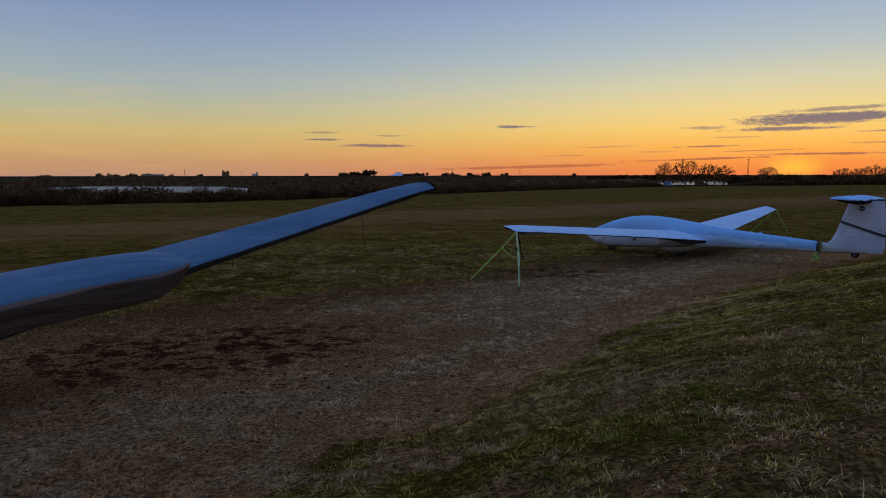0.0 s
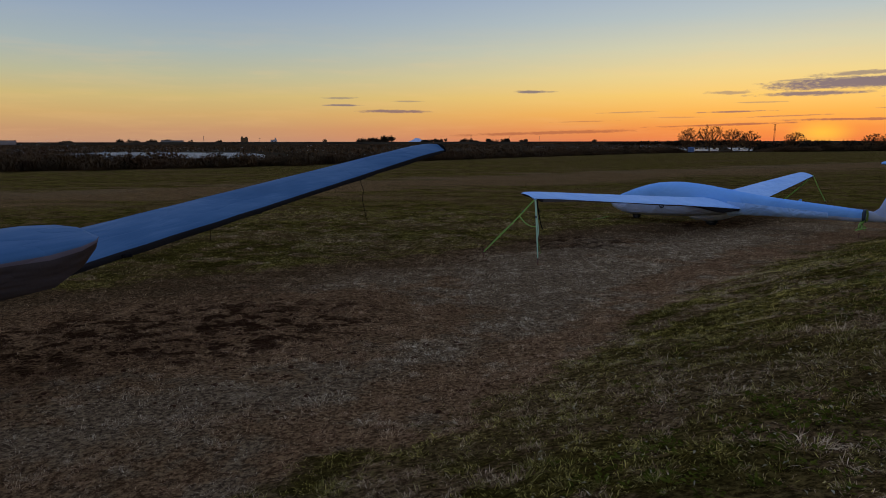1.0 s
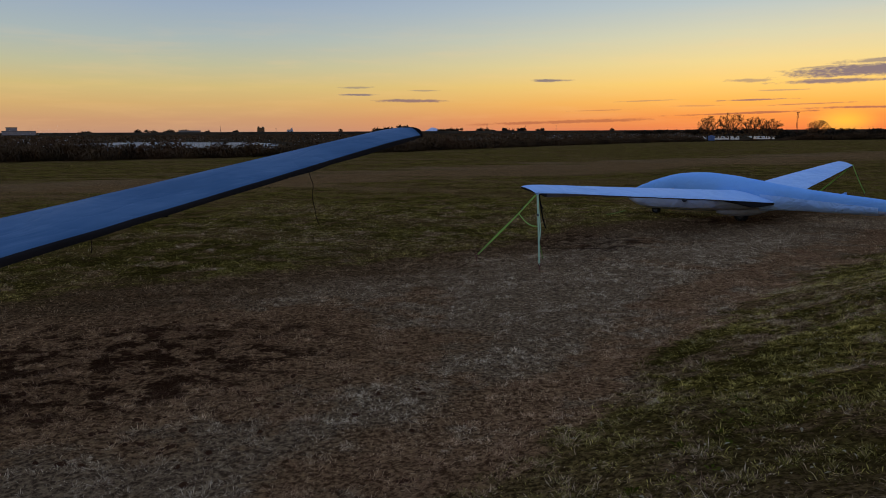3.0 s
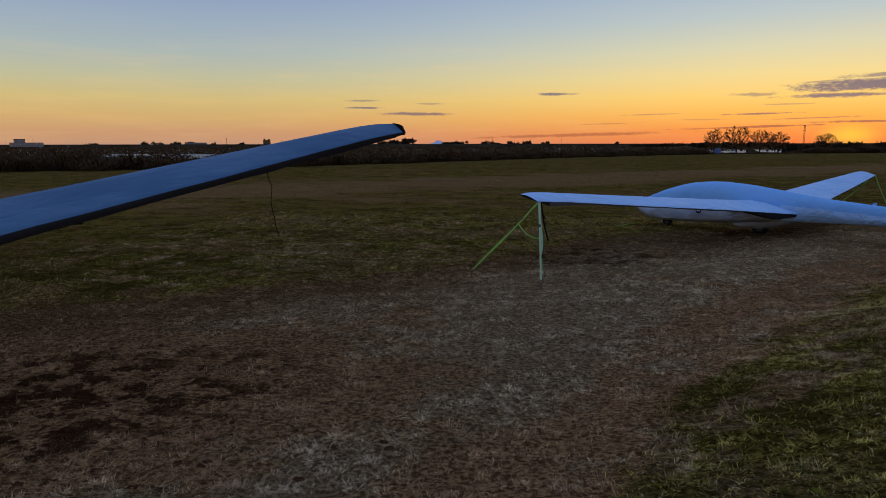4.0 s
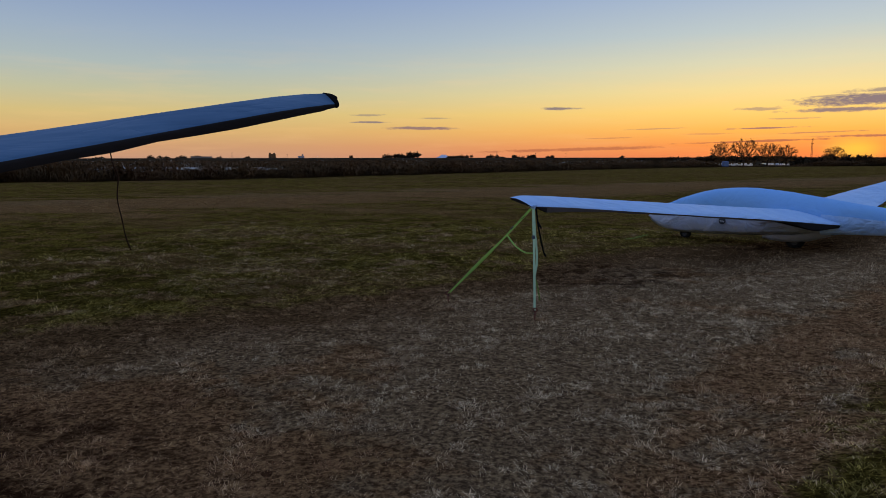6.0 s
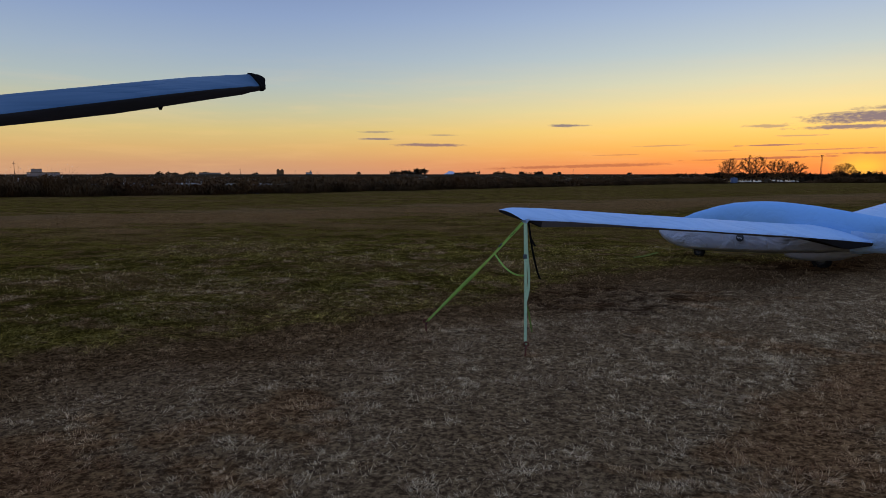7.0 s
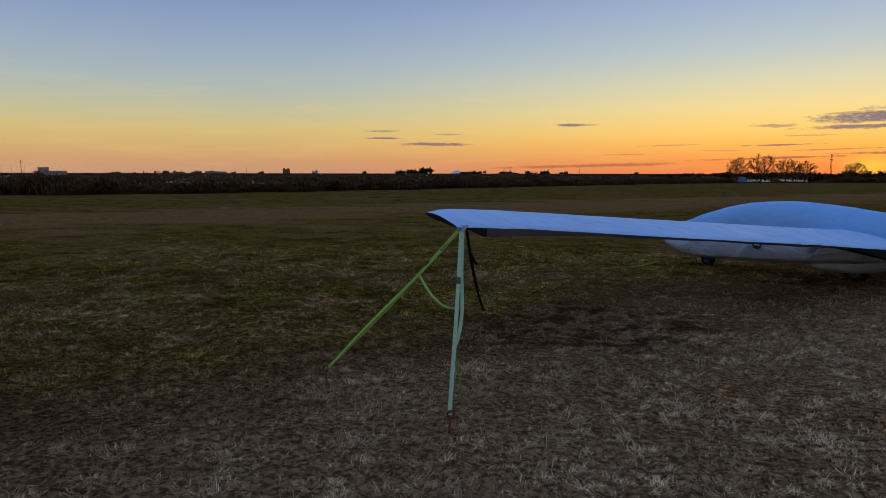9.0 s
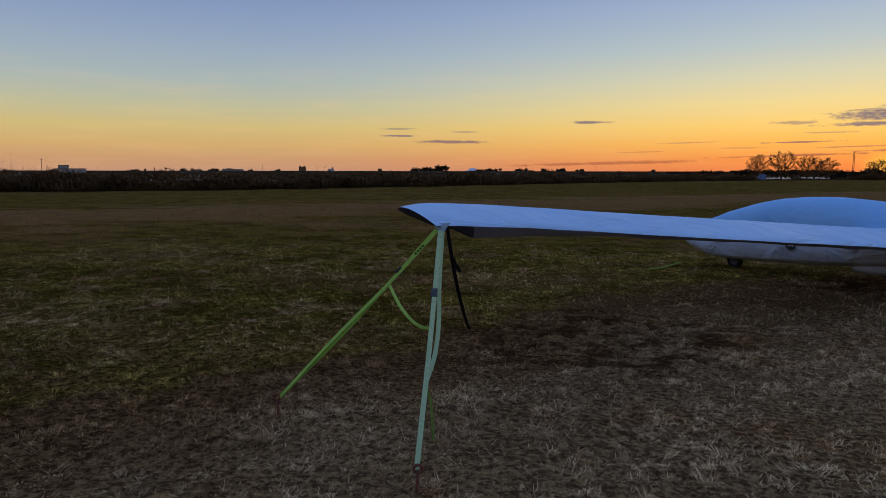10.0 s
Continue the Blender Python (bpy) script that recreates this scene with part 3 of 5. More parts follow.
def tufts(x0, x1, y0, y1, per_m2, each, size, label, skip=None, mat=TUFT):
    """Low cushions of pale matted blades on the turf, in loose groups."""
    n = int((x1 - x0) * (y1 - y0) * per_m2)
    x, y = rng.uniform(x0, x1, n), rng.uniform(y0, y1, n)
    keep = 0.22 * patchy(x, y, 1.1, 61) + 0.38 * patchy(x, y, 5.5, 62) + 0.40 * patchy(x, y, 13.0, 63) > rng.uniform(0.42, 0.60, n)
    if skip:
        a, b, c, d = skip
        keep &= ~((x > a) & (x < b) & (y > c) & (y < d))
    x, y = x[keep], y[keep]
    big = size * (0.55 + 0.95 * rng.random(len(x)) ** 2.0)
    count = (each * (0.5 + rng.random(len(x)))).astype(int)
    k = np.repeat(np.arange(len(x)), count)
    n = len(k)
    turn = rng.uniform(0, 2 * np.pi, n)
    off = 0.055 * big[k] * np.sqrt(rng.random(n))
    bx, by = x[k] + off * np.cos(turn), y[k] + off * np.sin(turn)
    tilt = rng.normal(0, 0.2, len(x))
    lean = np.clip(rng.uniform(0.75, 1.5, n) + tilt[k], 0.3, 1.55)
    long = big[k] * rng.uniform(0.022, 0.068, n)
    me = blades("grass_tufts", np.stack([bx, by, height(bx, by) - 0.003], -1), long, size * rng.uniform(0.0026, 0.0050, n), lean, turn + rng.normal(0, 0.9, n), rng.uniform(-0.4, 0.9, n), mat)
    tagged(new("grass_tufts", me), label, "grass", kind="stuff")


tufts(-5.0, 6.0, 2.6, 19.0, 62, 40, 1.0, "pale low cushions of dry grass standing out of the matted turf")
tufts(0.3, 7.5, 2.4, 9.5, 2.2, 80, 1.45, "coarse straw-coloured tufts standing in the grass of the bank")
tufts(-9.0, 9.0, 2.0, 26.0, 24, 24, 1.3, "pale tufts of dry grass scattered over the worn ground", (-5.0, 6.0, 2.6, 19.0))
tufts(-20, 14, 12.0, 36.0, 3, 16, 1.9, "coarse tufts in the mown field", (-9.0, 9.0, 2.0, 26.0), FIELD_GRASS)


def weeds(count):
    """Low broad-leaved weeds on the bank."""
    V, T = [], []
    r = random.Random(5)
    for _ in range(count):
        x, y = r.uniform(0.5, 9), r.uniform(2.5, 15)
        s = 0.85 * x - 0.53 * y
        if s < -2.7 + 0.8 * r.random() or s > 1.0 or float(patchy(np.array(x), np.array(y), 1.7, 71)) < 0.42 + 0.25 * r.random():
            continue
        z = float(height(x, y))
        for k in range(r.randint(6, 12)):
            a = r.uniform(0, 2 * math.pi)
            l, w = r.uniform(0.018, 0.05), r.uniform(0.005, 0.011)
            d = Vector((math.cos(a), math.sin(a), 0))
            q = Vector((-d.y, d.x, 0))
            o = Vector((x, y, z + 0.004)) + d * 0.01
            t = r.uniform(0.2, 0.8)
            m = o + d * l * 0.5 + Vector((0, 0, l * t * 0.6))
            e = o + d * l + Vector((0, 0, l * t * 0.7))
            i = len(V)
            V += [o, m - q * w, m + q * w, e]
            T += [(i, i + 2, i + 1), (i + 1, i + 2, i + 3)]
    tagged(new("weeds", big_mesh("weeds", [tuple(v) for v in V], T, WEED)), "low green broad-leaved weeds in the grass of the bank", "weeds", kind="stuff")


weeds(7000)


def clods(count):
    """Dark bare clods and worn hollows where the turf is gone."""
    r = np.random.default_rng(29)
    V, T = [], []
    for _ in range(count):
        x, y = r.normal(-3.6, 1.5), r.normal(8.6, 1.0)
        a, n = r.uniform(0.02, 0.06), 9
        b, h, w = a * r.uniform(0.5, 0.9), r.uniform(0.006, 0.016), r.uniform(0, 6.28)
        i, z = len(V), float(height(x, y))
        for ring, lift in ((1.0, -0.006), (0.62, h * 0.8)):
            for k in range(n):
                t = 2 * np.pi * k / n
                m = ring * r.uniform(0.75, 1.2)
                V.append((x + m * (a * np.cos(t) * np.cos(w) - b * np.sin(t) * np.sin(w)), y + m * (a * np.cos(t) * np.sin(w) + b * np.sin(t) * np.cos(w)), z + lift * r.uniform(0.8, 1.2)))
        V.append((x, y, z + h))
        for k in range(n):
            j = (k + 1) % n
            T += [(i + k, i + j, i + n + j), (i + k, i + n + j, i + n + k), (i + n + k, i + n + j, i + 2 * n)]
    tagged(new("earth_clods", big_mesh("earth_clods", V, T, SOIL)), "dark reddish clods of bare earth among dry grass", "earth", kind="stuff")


clods(240)


def fallen_leaves(count):
    """Pale dead leaves lying in the grass of the bank."""
    r = random.Random(17)
    V, T = [], []
    for _ in range(count):
        x, y = r.uniform(0.3, 8), r.uniform(2.6, 12)
        s = 0.85 * x - 0.53 * y
        if s < -3.6 + r.uniform(0, 1.5):
            continue
        a, l, w = r.uniform(0, 6.28), r.uniform(0.008, 0.026), r.uniform(0.004, 0.010)
        o = Vector((x, y, float(height(x, y)) + r.uniform(0.015, 0.035)))
        d, q = Vector((math.cos(a), math.sin(a), r.uniform(-0.3, 0.3))), Vector((-math.sin(a), math.cos(a), r.uniform(-0.4, 0.4)))
        i = len(V)
        V += [tuple(o - d * l), tuple(o - q * w + Vector((0, 0, 0.006))), tuple(o + d * l), tuple(o + q * w + Vector((0, 0, 0.006)))]
        T += [(i, i + 1, i + 2), (i, i + 2, i + 3)]
    tagged(new("fallen_leaves", big_mesh("fallen_leaves", V, T, LEAF)), "pale curled dead leaves scattered in the grass", "leaves", kind="stuff")


fallen_leaves(1800)


# ---- gliders ----
def fuselage_ring(u, top, bottom, width, n=20, power=2.4, lo=0.0, hi=1.0, grow=0.0):
    """A rounded cross-section; lo and hi pick how much of it, from the bottom up."""
    c, h, w = (top + bottom) / 2, (top - bottom) / 2 + grow, width / 2 + grow
    out = []
    for k in range(n):
        a = 2 * math.pi * k / n
        ca, sa = math.cos(a), math.sin(a)
        y = math.copysign(abs(ca) ** (2 / power), ca) * w
        z = math.copysign(abs(sa) ** (2 / power), sa) * h
        out.append((u, y, c + z))
    return out


STATIONS = [(3.28, 0.52, 0.42, 0.07), (3.22, 0.58, 0.35, 0.20), (3.03, 0.69, 0.25, 0.38), (2.80, 0.79, 0.18, 0.50), (2.5, 0.92, 0.14, 0.60), (2.1, 1.06, 0.145, 0.68),
            (1.66, 1.17, 0.155, 0.72), (1.2, 1.225, 0.175, 0.74), (0.8, 1.235, 0.195, 0.74), (0.25, 1.20, 0.235, 0.72), (-0.1, 1.16, 0.275, 0.68), (-0.6, 1.085, 0.33, 0.58),
            (-1.2, 1.0, 0.38, 0.46), (-1.8, 0.925, 0.40, 0.38), (-2.7, 0.845, 0.41, 0.31), (-3.4, 0.79, 0.42, 0.27), (-4.1, 0.73, 0.43, 0.23), (-4.6, 0.69, 0.45, 0.19), (-5.3, 0.66, 0.48, 0.13), (-5.7, 0.64, 0.53, 0.05)]


def station(u):
    us = [s[0] for s in STATIONS][::-1]
    return [float(np.interp(u, us, [s[i] for s in STATIONS][::-1])) for i in (1, 2, 3)]


def wing_ring(v, le, te, z, thick, twist, side, droop=0.0, skirt=0.0, rake=0.0, full=0.0):
    """A covered wing section: rounded nose, arched top, cloth hanging a little at the rear edge."""
    c = le - te
    prof = [(0.0, 0.0), (0.03, 0.35), (0.12, 0.72), (0.3, 1.0), (0.5, 0.93), (0.72, 0.60 + 0.5 * full), (0.9, 0.22 + full), (0.985, 0.02 + 1.2 * full), (1.0, -0.16 + 0.8 * full), (0.985, -0.30 - droop - skirt / thick), (0.9, -0.34 - droop - skirt / thick), (0.6, -0.45 - 0.5 * skirt / thick), (0.3, -0.5), (0.1, -0.38), (0.02, -0.2)]
    return [(le - c * a, side * (v - rake * a), z + twist * (0.5 - a) * 2 + thick * b) for a, b in prof]


# span station, leading edge, trailing edge, height, thickness, twist, rake of the section
WING = [(0.25, 0.34, -1.12, 0.66, 0.15, 0.07, 0.0), (1.45, 0.34, -0.99, 0.755, 0.13, 0.06, 0.0), (3.1, 0.33, -0.83, 0.89, 0.11, 0.05, 0.0), (4.9, 0.30, -0.65, 1.03, 0.09, 0.052, 0.0),
        (6.7, 0.26, -0.46, 1.17, 0.075, 0.048, 0.0), (7.9, 0.22, -0.34, 1.265, 0.065, 0.045, 0.0), (8.2, 0.20, -0.33, 1.285, 0.062, 0.045, 0.0), (8.40, 0.17, -0.32, 1.295, 0.058, 0.045, 0.02),
        (8.54, 0.12, -0.31, 1.30, 0.048, 0.045, 0.035), (8.66, 0.06, -0.31, 1.305, 0.036, 0.045, 0.045), (8.73, 0.0, -0.31, 1.305, 0.028, 0.042, 0.05)]


def wing_mesh(name, side, mat, under, wave, twist=0.0, skirt=0.0, thin=1.0, form=WING, full=0.0):
    rings = []
    for a, b in zip(form[:-1], form[1:]):
        n = max(1, round((b[0] - a[0]) / 0.3))
        for k in range(n):
            t = k / n
            rings.append([x + (y - x) * t for x, y in zip(a, b)])
    rings.append(list(form[-1]))
    r = random.Random(11 + side)
    out = []
    for v, le, te, z, th, tw, rake in rings:
        e = wave * r.uniform(-1, 1)
        # port root: deeper rear edge, added for the gap's shade below the wing
        k = skirt * (0.35 + 0.1 * math.sin(2.1 * v) if v < 6.5 else 0.35 + 1.1 * abs(v - 7.0) / 1.0) * min(1.0, max(0.0, 8.6 - v) / (0.2 if thin == 1.0 else 1.2)) + (0.115 * max(0.0, 1 - abs(v - 1.2) / 1.15) if side > 0 else 0.0)
        lift = 0.5 * twist * (1 - v / 9) * (le - te)
        tw, z, th = tw + lift, z + lift, th * thin
        out.append(wing_ring(v, le + e * 0.3, te + e, z + 0.3 * e, th, tw, side, wave * 6 * r.random(), k, rake, full))
    me = loft(name, out, mat, sharp=50)
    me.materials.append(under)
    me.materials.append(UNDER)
    # downward, rear skirt and end faces take the darker colours
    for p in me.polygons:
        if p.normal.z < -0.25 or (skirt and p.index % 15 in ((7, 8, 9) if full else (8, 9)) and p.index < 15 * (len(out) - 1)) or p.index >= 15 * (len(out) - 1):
            # near the port root the darkest colour stands for shade below the wing
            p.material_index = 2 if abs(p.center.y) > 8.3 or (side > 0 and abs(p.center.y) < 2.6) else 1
    return me


def tailplane_mesh(name, mat, under, le, te, z, half, skirt, raise_te=0.0):
    rings = []
    for f in (-1.0, -0.985, -0.94, -0.86, -0.7, -0.45, -0.2, 0.2, 0.45, 0.7, 0.86, 0.94, 0.985, 1.0):
        q = abs(f)
        k = 1.0 if q < 0.8 else math.sqrt(max(0.0, 1 - ((q - 0.8) / 0.2) ** 2)) * 0.94 + 0.06
        a, b = le - (1 - k) * (le - te) * 0.55, te + (1 - k) * (le - te) * 0.18
        c, s = a - b, skirt * (0.35 + 0.65 * k)
        wob = 0.012 * math.sin(9 * f)
        hem = (0.004 + 0.02 * abs(math.sin(5.3 * f + 0.6))) * skirt / 0.2
        prof = [(0, 0), (0.05, 0.04), (0.25, 0.075), (0.5, 0.07), (0.78, 0.035), (0.97, 0.005), (1.0, -0.015), (1.003, -0.022 - hem), (0.995, -0.5 * s), (0.93, -s), (0.8, -1.05 * s), (0.5, -0.8 * s), (0.2, -0.35 * s), (0.04, -0.12 * s)]
        rings.append([(a - c * x, f * half, z + h * k + wob + raise_te * x) for x, h in prof])
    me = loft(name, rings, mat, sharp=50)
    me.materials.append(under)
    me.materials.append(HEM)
    # low faces turned sideways and down take the darker underside colour
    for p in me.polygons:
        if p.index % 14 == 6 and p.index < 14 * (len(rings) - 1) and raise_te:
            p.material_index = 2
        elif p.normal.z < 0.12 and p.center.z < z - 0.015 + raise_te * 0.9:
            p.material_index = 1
    return me


def disc_mesh(name, radius, mat, thick=0.008, n=28):
    rings = [[(r * math.cos(a), h, r * math.sin(a)) for a in [2 * math.pi * k / n for k in range(n)]] for r, h in ((radius, 0), (radius, thick * 0.6), (radius * 0.95, thick))]
    return loft(name, rings, mat, sharp=40)


def glider(m, label, cover, tail=0.0, skirt=0.12, twist=0.0, wing_skirt=0.0, thin=1.0, forms=(WING, WING), full=0.0):
    """A two-seat training glider under cloth covers. Forward is +x, port +y; origin on the ground below the main wheel."""
    g = empty("glider", m, label, "glider", "covered gliders")
    pull = lambda u: u + tail * min(1.0, max(0.0, (-1.5 - u) / 2.5))
    part("fuselage", loft("fuselage", [fuselage_ring(pull(s[0]), *s[1:]) for s in STATIONS], GEL), g, "white glossy glider hull seen below the covers")
    # hood over cockpit and wing roots, hanging down the sides
    us = [3.30, 3.25, 3.18] + [3.08 - 0.15 * k for k in range(31)]
    rings = []
    r = random.Random(3)
    for u in us:
        t, b, w = station(min(u, 3.28))
        k = min(1.0, max(0.0, (u + 1.55) / 0.9))
        t, w = t + 0.016 + 0.004 * k, w + 0.034 + 0.02 * k
        c, hgt = (t + b) / 2, (t - b) / 2
        hem = b + (0.05 if u > -0.2 else 0.05 + 0.2 * min(1, (-0.2 - u) / 0.8)) + 0.02 * r.random()
        pts = []
        for k in range(19):
            a = math.pi * (-0.30 + 1.60 * k / 18)
            ca, sa = math.cos(a), math.sin(a)
            y = math.copysign(abs(ca) ** 0.83, ca) * w / 2 + 0.006 * r.uniform(-1, 1)
            z = max(hem, c + math.copysign(abs(sa) ** 0.83, sa) * hgt) + 0.004 * r.uniform(-1, 1)
            pts.append((u + 0.01 * r.uniform(-1, 1), y, z))
        rings.append(pts)
    me = loft("hood_cover", rings, cover, closed=False, caps=False)
    me.materials.append(HULL_SIDE_TONE)
    for p in me.polygons:
        # lower faces of the one cloth get the tone painted for side light
        if p.center.z < 0.70 and p.center.x > -0.9:
            p.material_index = 1
    part("hood_cover", me, g, "pale blue-white cloth cover over cockpit and hull")
    us = [-1.2 - 0.2 * k for k in range(16)]
    rings = []
    for u in us:
        t, b, w = station(u)
        rings.append(fuselage_ring(pull(u), t + 0.015, b - 0.01 + 0.01 * r.random(), w + 0.03 + 0.008 * r.random(), 20, 2.3))
    me = loft("tail_boom_cover", rings, cover, caps=False)
    me.materials.append(HULL_SIDE_TONE)
    for p in me.polygons:
        if p.center.z < 0.60 + 0.02 * p.center.x:
            p.material_index = 1
    part("tail_boom_cover", me, g)
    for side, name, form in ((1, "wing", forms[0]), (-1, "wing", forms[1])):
        part(name, wing_mesh(name, side, WING_COVER if cover is COVER else cover, WING_UNDERSIDE if cover is COVER else UNDER, 0.006, twist, wing_skirt, thin, form, full), g, "wing wrapped in pale cloth cover, darker below")
    # fin
    rings = []
    for z, le, te, th in ((0.50, -4.22, -5.72, 0.10), (0.62, -4.28, -5.75, 0.17), (0.8, -4.50, -5.76, 0.16), (1.1, -4.63, -5.75, 0.14), (1.45, -4.74, -5.73, 0.12), (1.80, -4.86, -5.70, 0.11), (1.9, -4.90, -5.68, 0.08)):
        c = le - te
        pr = [(0, 0), (0.04, 0.5), (0.15, 0.85), (0.35, 1), (0.6, 0.8), (0.85, 0.4), (1, 0.12)]
        rings.append([(le + tail - c * a, th / 2 * b + 0.02, z) for a, b in pr] + [(le + tail - c * a, -th / 2 * b - 0.02, z) for a, b in pr[::-1]])
    part("fin", loft("fin", rings, FIN_COVER, sharp=60), g, "upright tail fin under a grey-white cover")
    part("tailplane", tailplane_mesh("tailplane", cover, TAIL_UNDERSIDE if tail else UNDER, -4.72 + tail, -5.42 + tail, 1.95 - 0.13 * tail, 1.52 + 0.55 * tail, skirt, 0.02 * tail), g, "tailplane on top of the fin with drooping dark-edged cover")
    # dark strap round the fin
    pts = [(-4.695, 0.02, 1.325), (-4.8, 0.082, 1.29), (-5.2, 0.082, 1.16), (-5.6, 0.058, 1.03), (-5.77, 0.02, 0.975)]
    part("fin_strap", ribbon("fin_strap", [(a + tail, b + 0.02, c) for a, b, c in pts], 0.07, NAVY, (0, 1, 0)), g, "dark strap round the fin")
    for x, y, z, rad in ((1.25, 0.40, 0.505, 0.08), (-5.2 + tail, 0.085, 1.69, 0.068)):
        b = part("emblem", disc_mesh("emblem", rad, NAVY), g, "round dark emblem", Matrix.Translation((x, y, z)))
        part("emblem_print", ribbon("emblem_print", smooth_line([(-rad * 0.6, 0.011, -rad * 0.25), (-rad * 0.1, 0.011, 0.0), (rad * 0.3, 0.011, -rad * 0.1), (rad * 0.62, 0.011, rad * 0.2)], 4), rad * 0.22, PALE, (0, 1, 0), 0.003), b)
    for name, x, z, rad, w in (("nose_wheel", 2.33, 0.12, 0.13, 0.10), ("main_wheel", -0.18, 0.17, 0.19, 0.14), ("tail_wheel", -5.09 + tail, 0.45, 0.10, 0.07)):
        wl = part(name, wheel_mesh("tyre", rad, w, RUBBER), g, "small black rubber tyre", Matrix.Translation((x, 0, z)))
        part("rim", wheel_mesh("rim", rad, w, STEEL, rim=True), wl)
    # fairing round the main wheel
    rings = [[(x, w * math.cos(a), z0 + h * math.sin(a)) for a in [math.pi + math.pi * k / 10 for k in range(11)]] for x, w, z0, h in
             ((0.50, 0.05, 0.22, 0.06), (0.34, 0.15, 0.25, 0.12), (0.08, 0.20, 0.28, 0.165), (-0.2, 0.21, 0.30, 0.185), (-0.5, 0.18, 0.35, 0.17), (-0.85, 0.07, 0.38, 0.08))]
    part("wheel_fairing", loft("wheel_fairing", rings, GEL, closed=False, caps=False), g)
    # dark band round the tail boom
    t, b, w = station(-4.2)
    part("tail_band", loft("tail_band", [fuselage_ring(u + tail, t + 0.03, b - 0.02, w + 0.06) for u in (-4.16, -4.24)], NAVY), g, "dark band round the tail boom")
    return g


def heading(x, y, f, z=0.0, pitch=0.0, bank_deg=0.0):
    a = math.atan2(f[1], f[0])
    return Matrix.Translation((x, y, z)) @ Matrix.Rotation(a, 4, "Z") @ Matrix.Rotation(radians(-pitch), 4, "Y") @ Matrix.Rotation(radians(bank_deg), 4, "X")


RIGHT = heading(5.88, 22.1, (-0.77, 0.64), -0.03, 0.0, 0.35)
LEFT = heading(-6.57, 6.08, (-0.77, 0.638), 0.09, 2.2, -6.65)
SHORT = WING[:6] + [(8.12, 0.19, -0.33, 1.28, 0.058, 0.045, 0.02), (8.17, 0.12, -0.32, 1.284, 0.045, 0.045, 0.02)]
BLUNT = WING[:8] + [(8.46, 0.11, -0.32, 1.298, 0.052, 0.045, 0.03), (8.51, 0.04, -0.315, 1.30, 0.046, 0.045, 0.04), (8.54, -0.03, -0.31, 1.302, 0.042, 0.045, 0.04), (8.56, -0.09, -0.31, 1.302, 0.040, 0.045, 0.04)]
right_glider = glider(RIGHT, "two-seat glider under pale blue-white cloth covers, tied to the field", COVER, wing_skirt=0.034, forms=(WING, SHORT))
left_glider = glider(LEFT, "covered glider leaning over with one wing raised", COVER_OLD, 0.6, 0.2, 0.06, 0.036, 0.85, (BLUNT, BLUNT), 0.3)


def on_glider(g, name, me, label=""):
    """Hang a mesh given in world places on a glider as its part."""
    me.transform(g.matrix_world.inverted())
    return part(name, me, g, label)


bpy.context.view_layer.update()
# black tape at the raised wing tip, clips along its rear edge, cords and a small skid below
rings = []
le, te, z, th, tw = BLUNT[-1][1:6]
for v, grow in ((8.545, 0.035), (8.568, 0.010)):
    rings.append(wing_ring(v, le + grow, te - 0.008, z, th * 0.9 + 0.3 * grow, tw, -1, 0.12, 0.0, 0.04, 0.3))
cap = []
for v, k, shift in ((8.56, 1.0, 0.0), (8.575, 0.95, -0.006), (8.588, 0.84, -0.012), (8.598, 0.6, -0.02), (8.605, 0.25, -0.026)):
    m, h = (le + te) / 2 + shift, (le - te) / 2 * k
    cap.append(wing_ring(v, m + h, m - h, z, th * 0.92 * (0.4 + 0.6 * k), tw * k, -1, 0.12, 0.0, 0.04, 0.3))
part("tip_cap", loft("tip_cap", cap, BLACK), left_glider, "dark bare end of the wing tip")
part("tip_tape", loft("tip_tape", rings, BLACK), left_glider, "black tape band round the wing tip")
for (x, y, z) in ((-3.04, 9.30, 1.575), (-3.95, 7.85, 1.245)):
    me = box_mesh("clip", (0.10, 0.05, 0.035), BLACK, bevel=0.01)
    me.transform(Matrix.Translation((x, y, z)) @ Matrix.Rotation(0.9, 4, "Z"))
    on_glider(left_glider, "clip", me, "black clip on the rear edge")
on_glider(left_glider, "cord", tube("cord", smooth_line([(-2.07, 10.84, 1.96), (-2.05, 10.84, 1.85), (-2.02, 10.84, 1.76), (-2.035, 10.84, 1.62), (-2.01, 10.84, 1.48), (-1.99, 10.84, 1.36), (-1.96, 10.84, 1.28)], 4), 0.0045, CORD, 6), "thin dark cord hanging from the wing")
on_glider(left_glider, "cord", tube("cord", smooth_line([(-3.42, 8.72, 1.48), (-3.40, 8.72, 1.40), (-3.41, 8.72, 1.30)], 4), 0.005, CORD, 6))
rings = [[(x, y, z) for x, y in ((-0.02 + a, -7.95 - b), (-0.02 + a, -7.95 + b), (-0.10 - a, -7.95 + b), (-0.10 - a, -7.95 - b))] for z, a, b in ((1.29, 0.08, 0.016), (1.235, 0.04, 0.013), (1.16, -0.034, 0.006))]
part("tip_skid", loft("tip_skid", rings, BLACK, sharp=30), left_glider, "small dark fin below the wing")


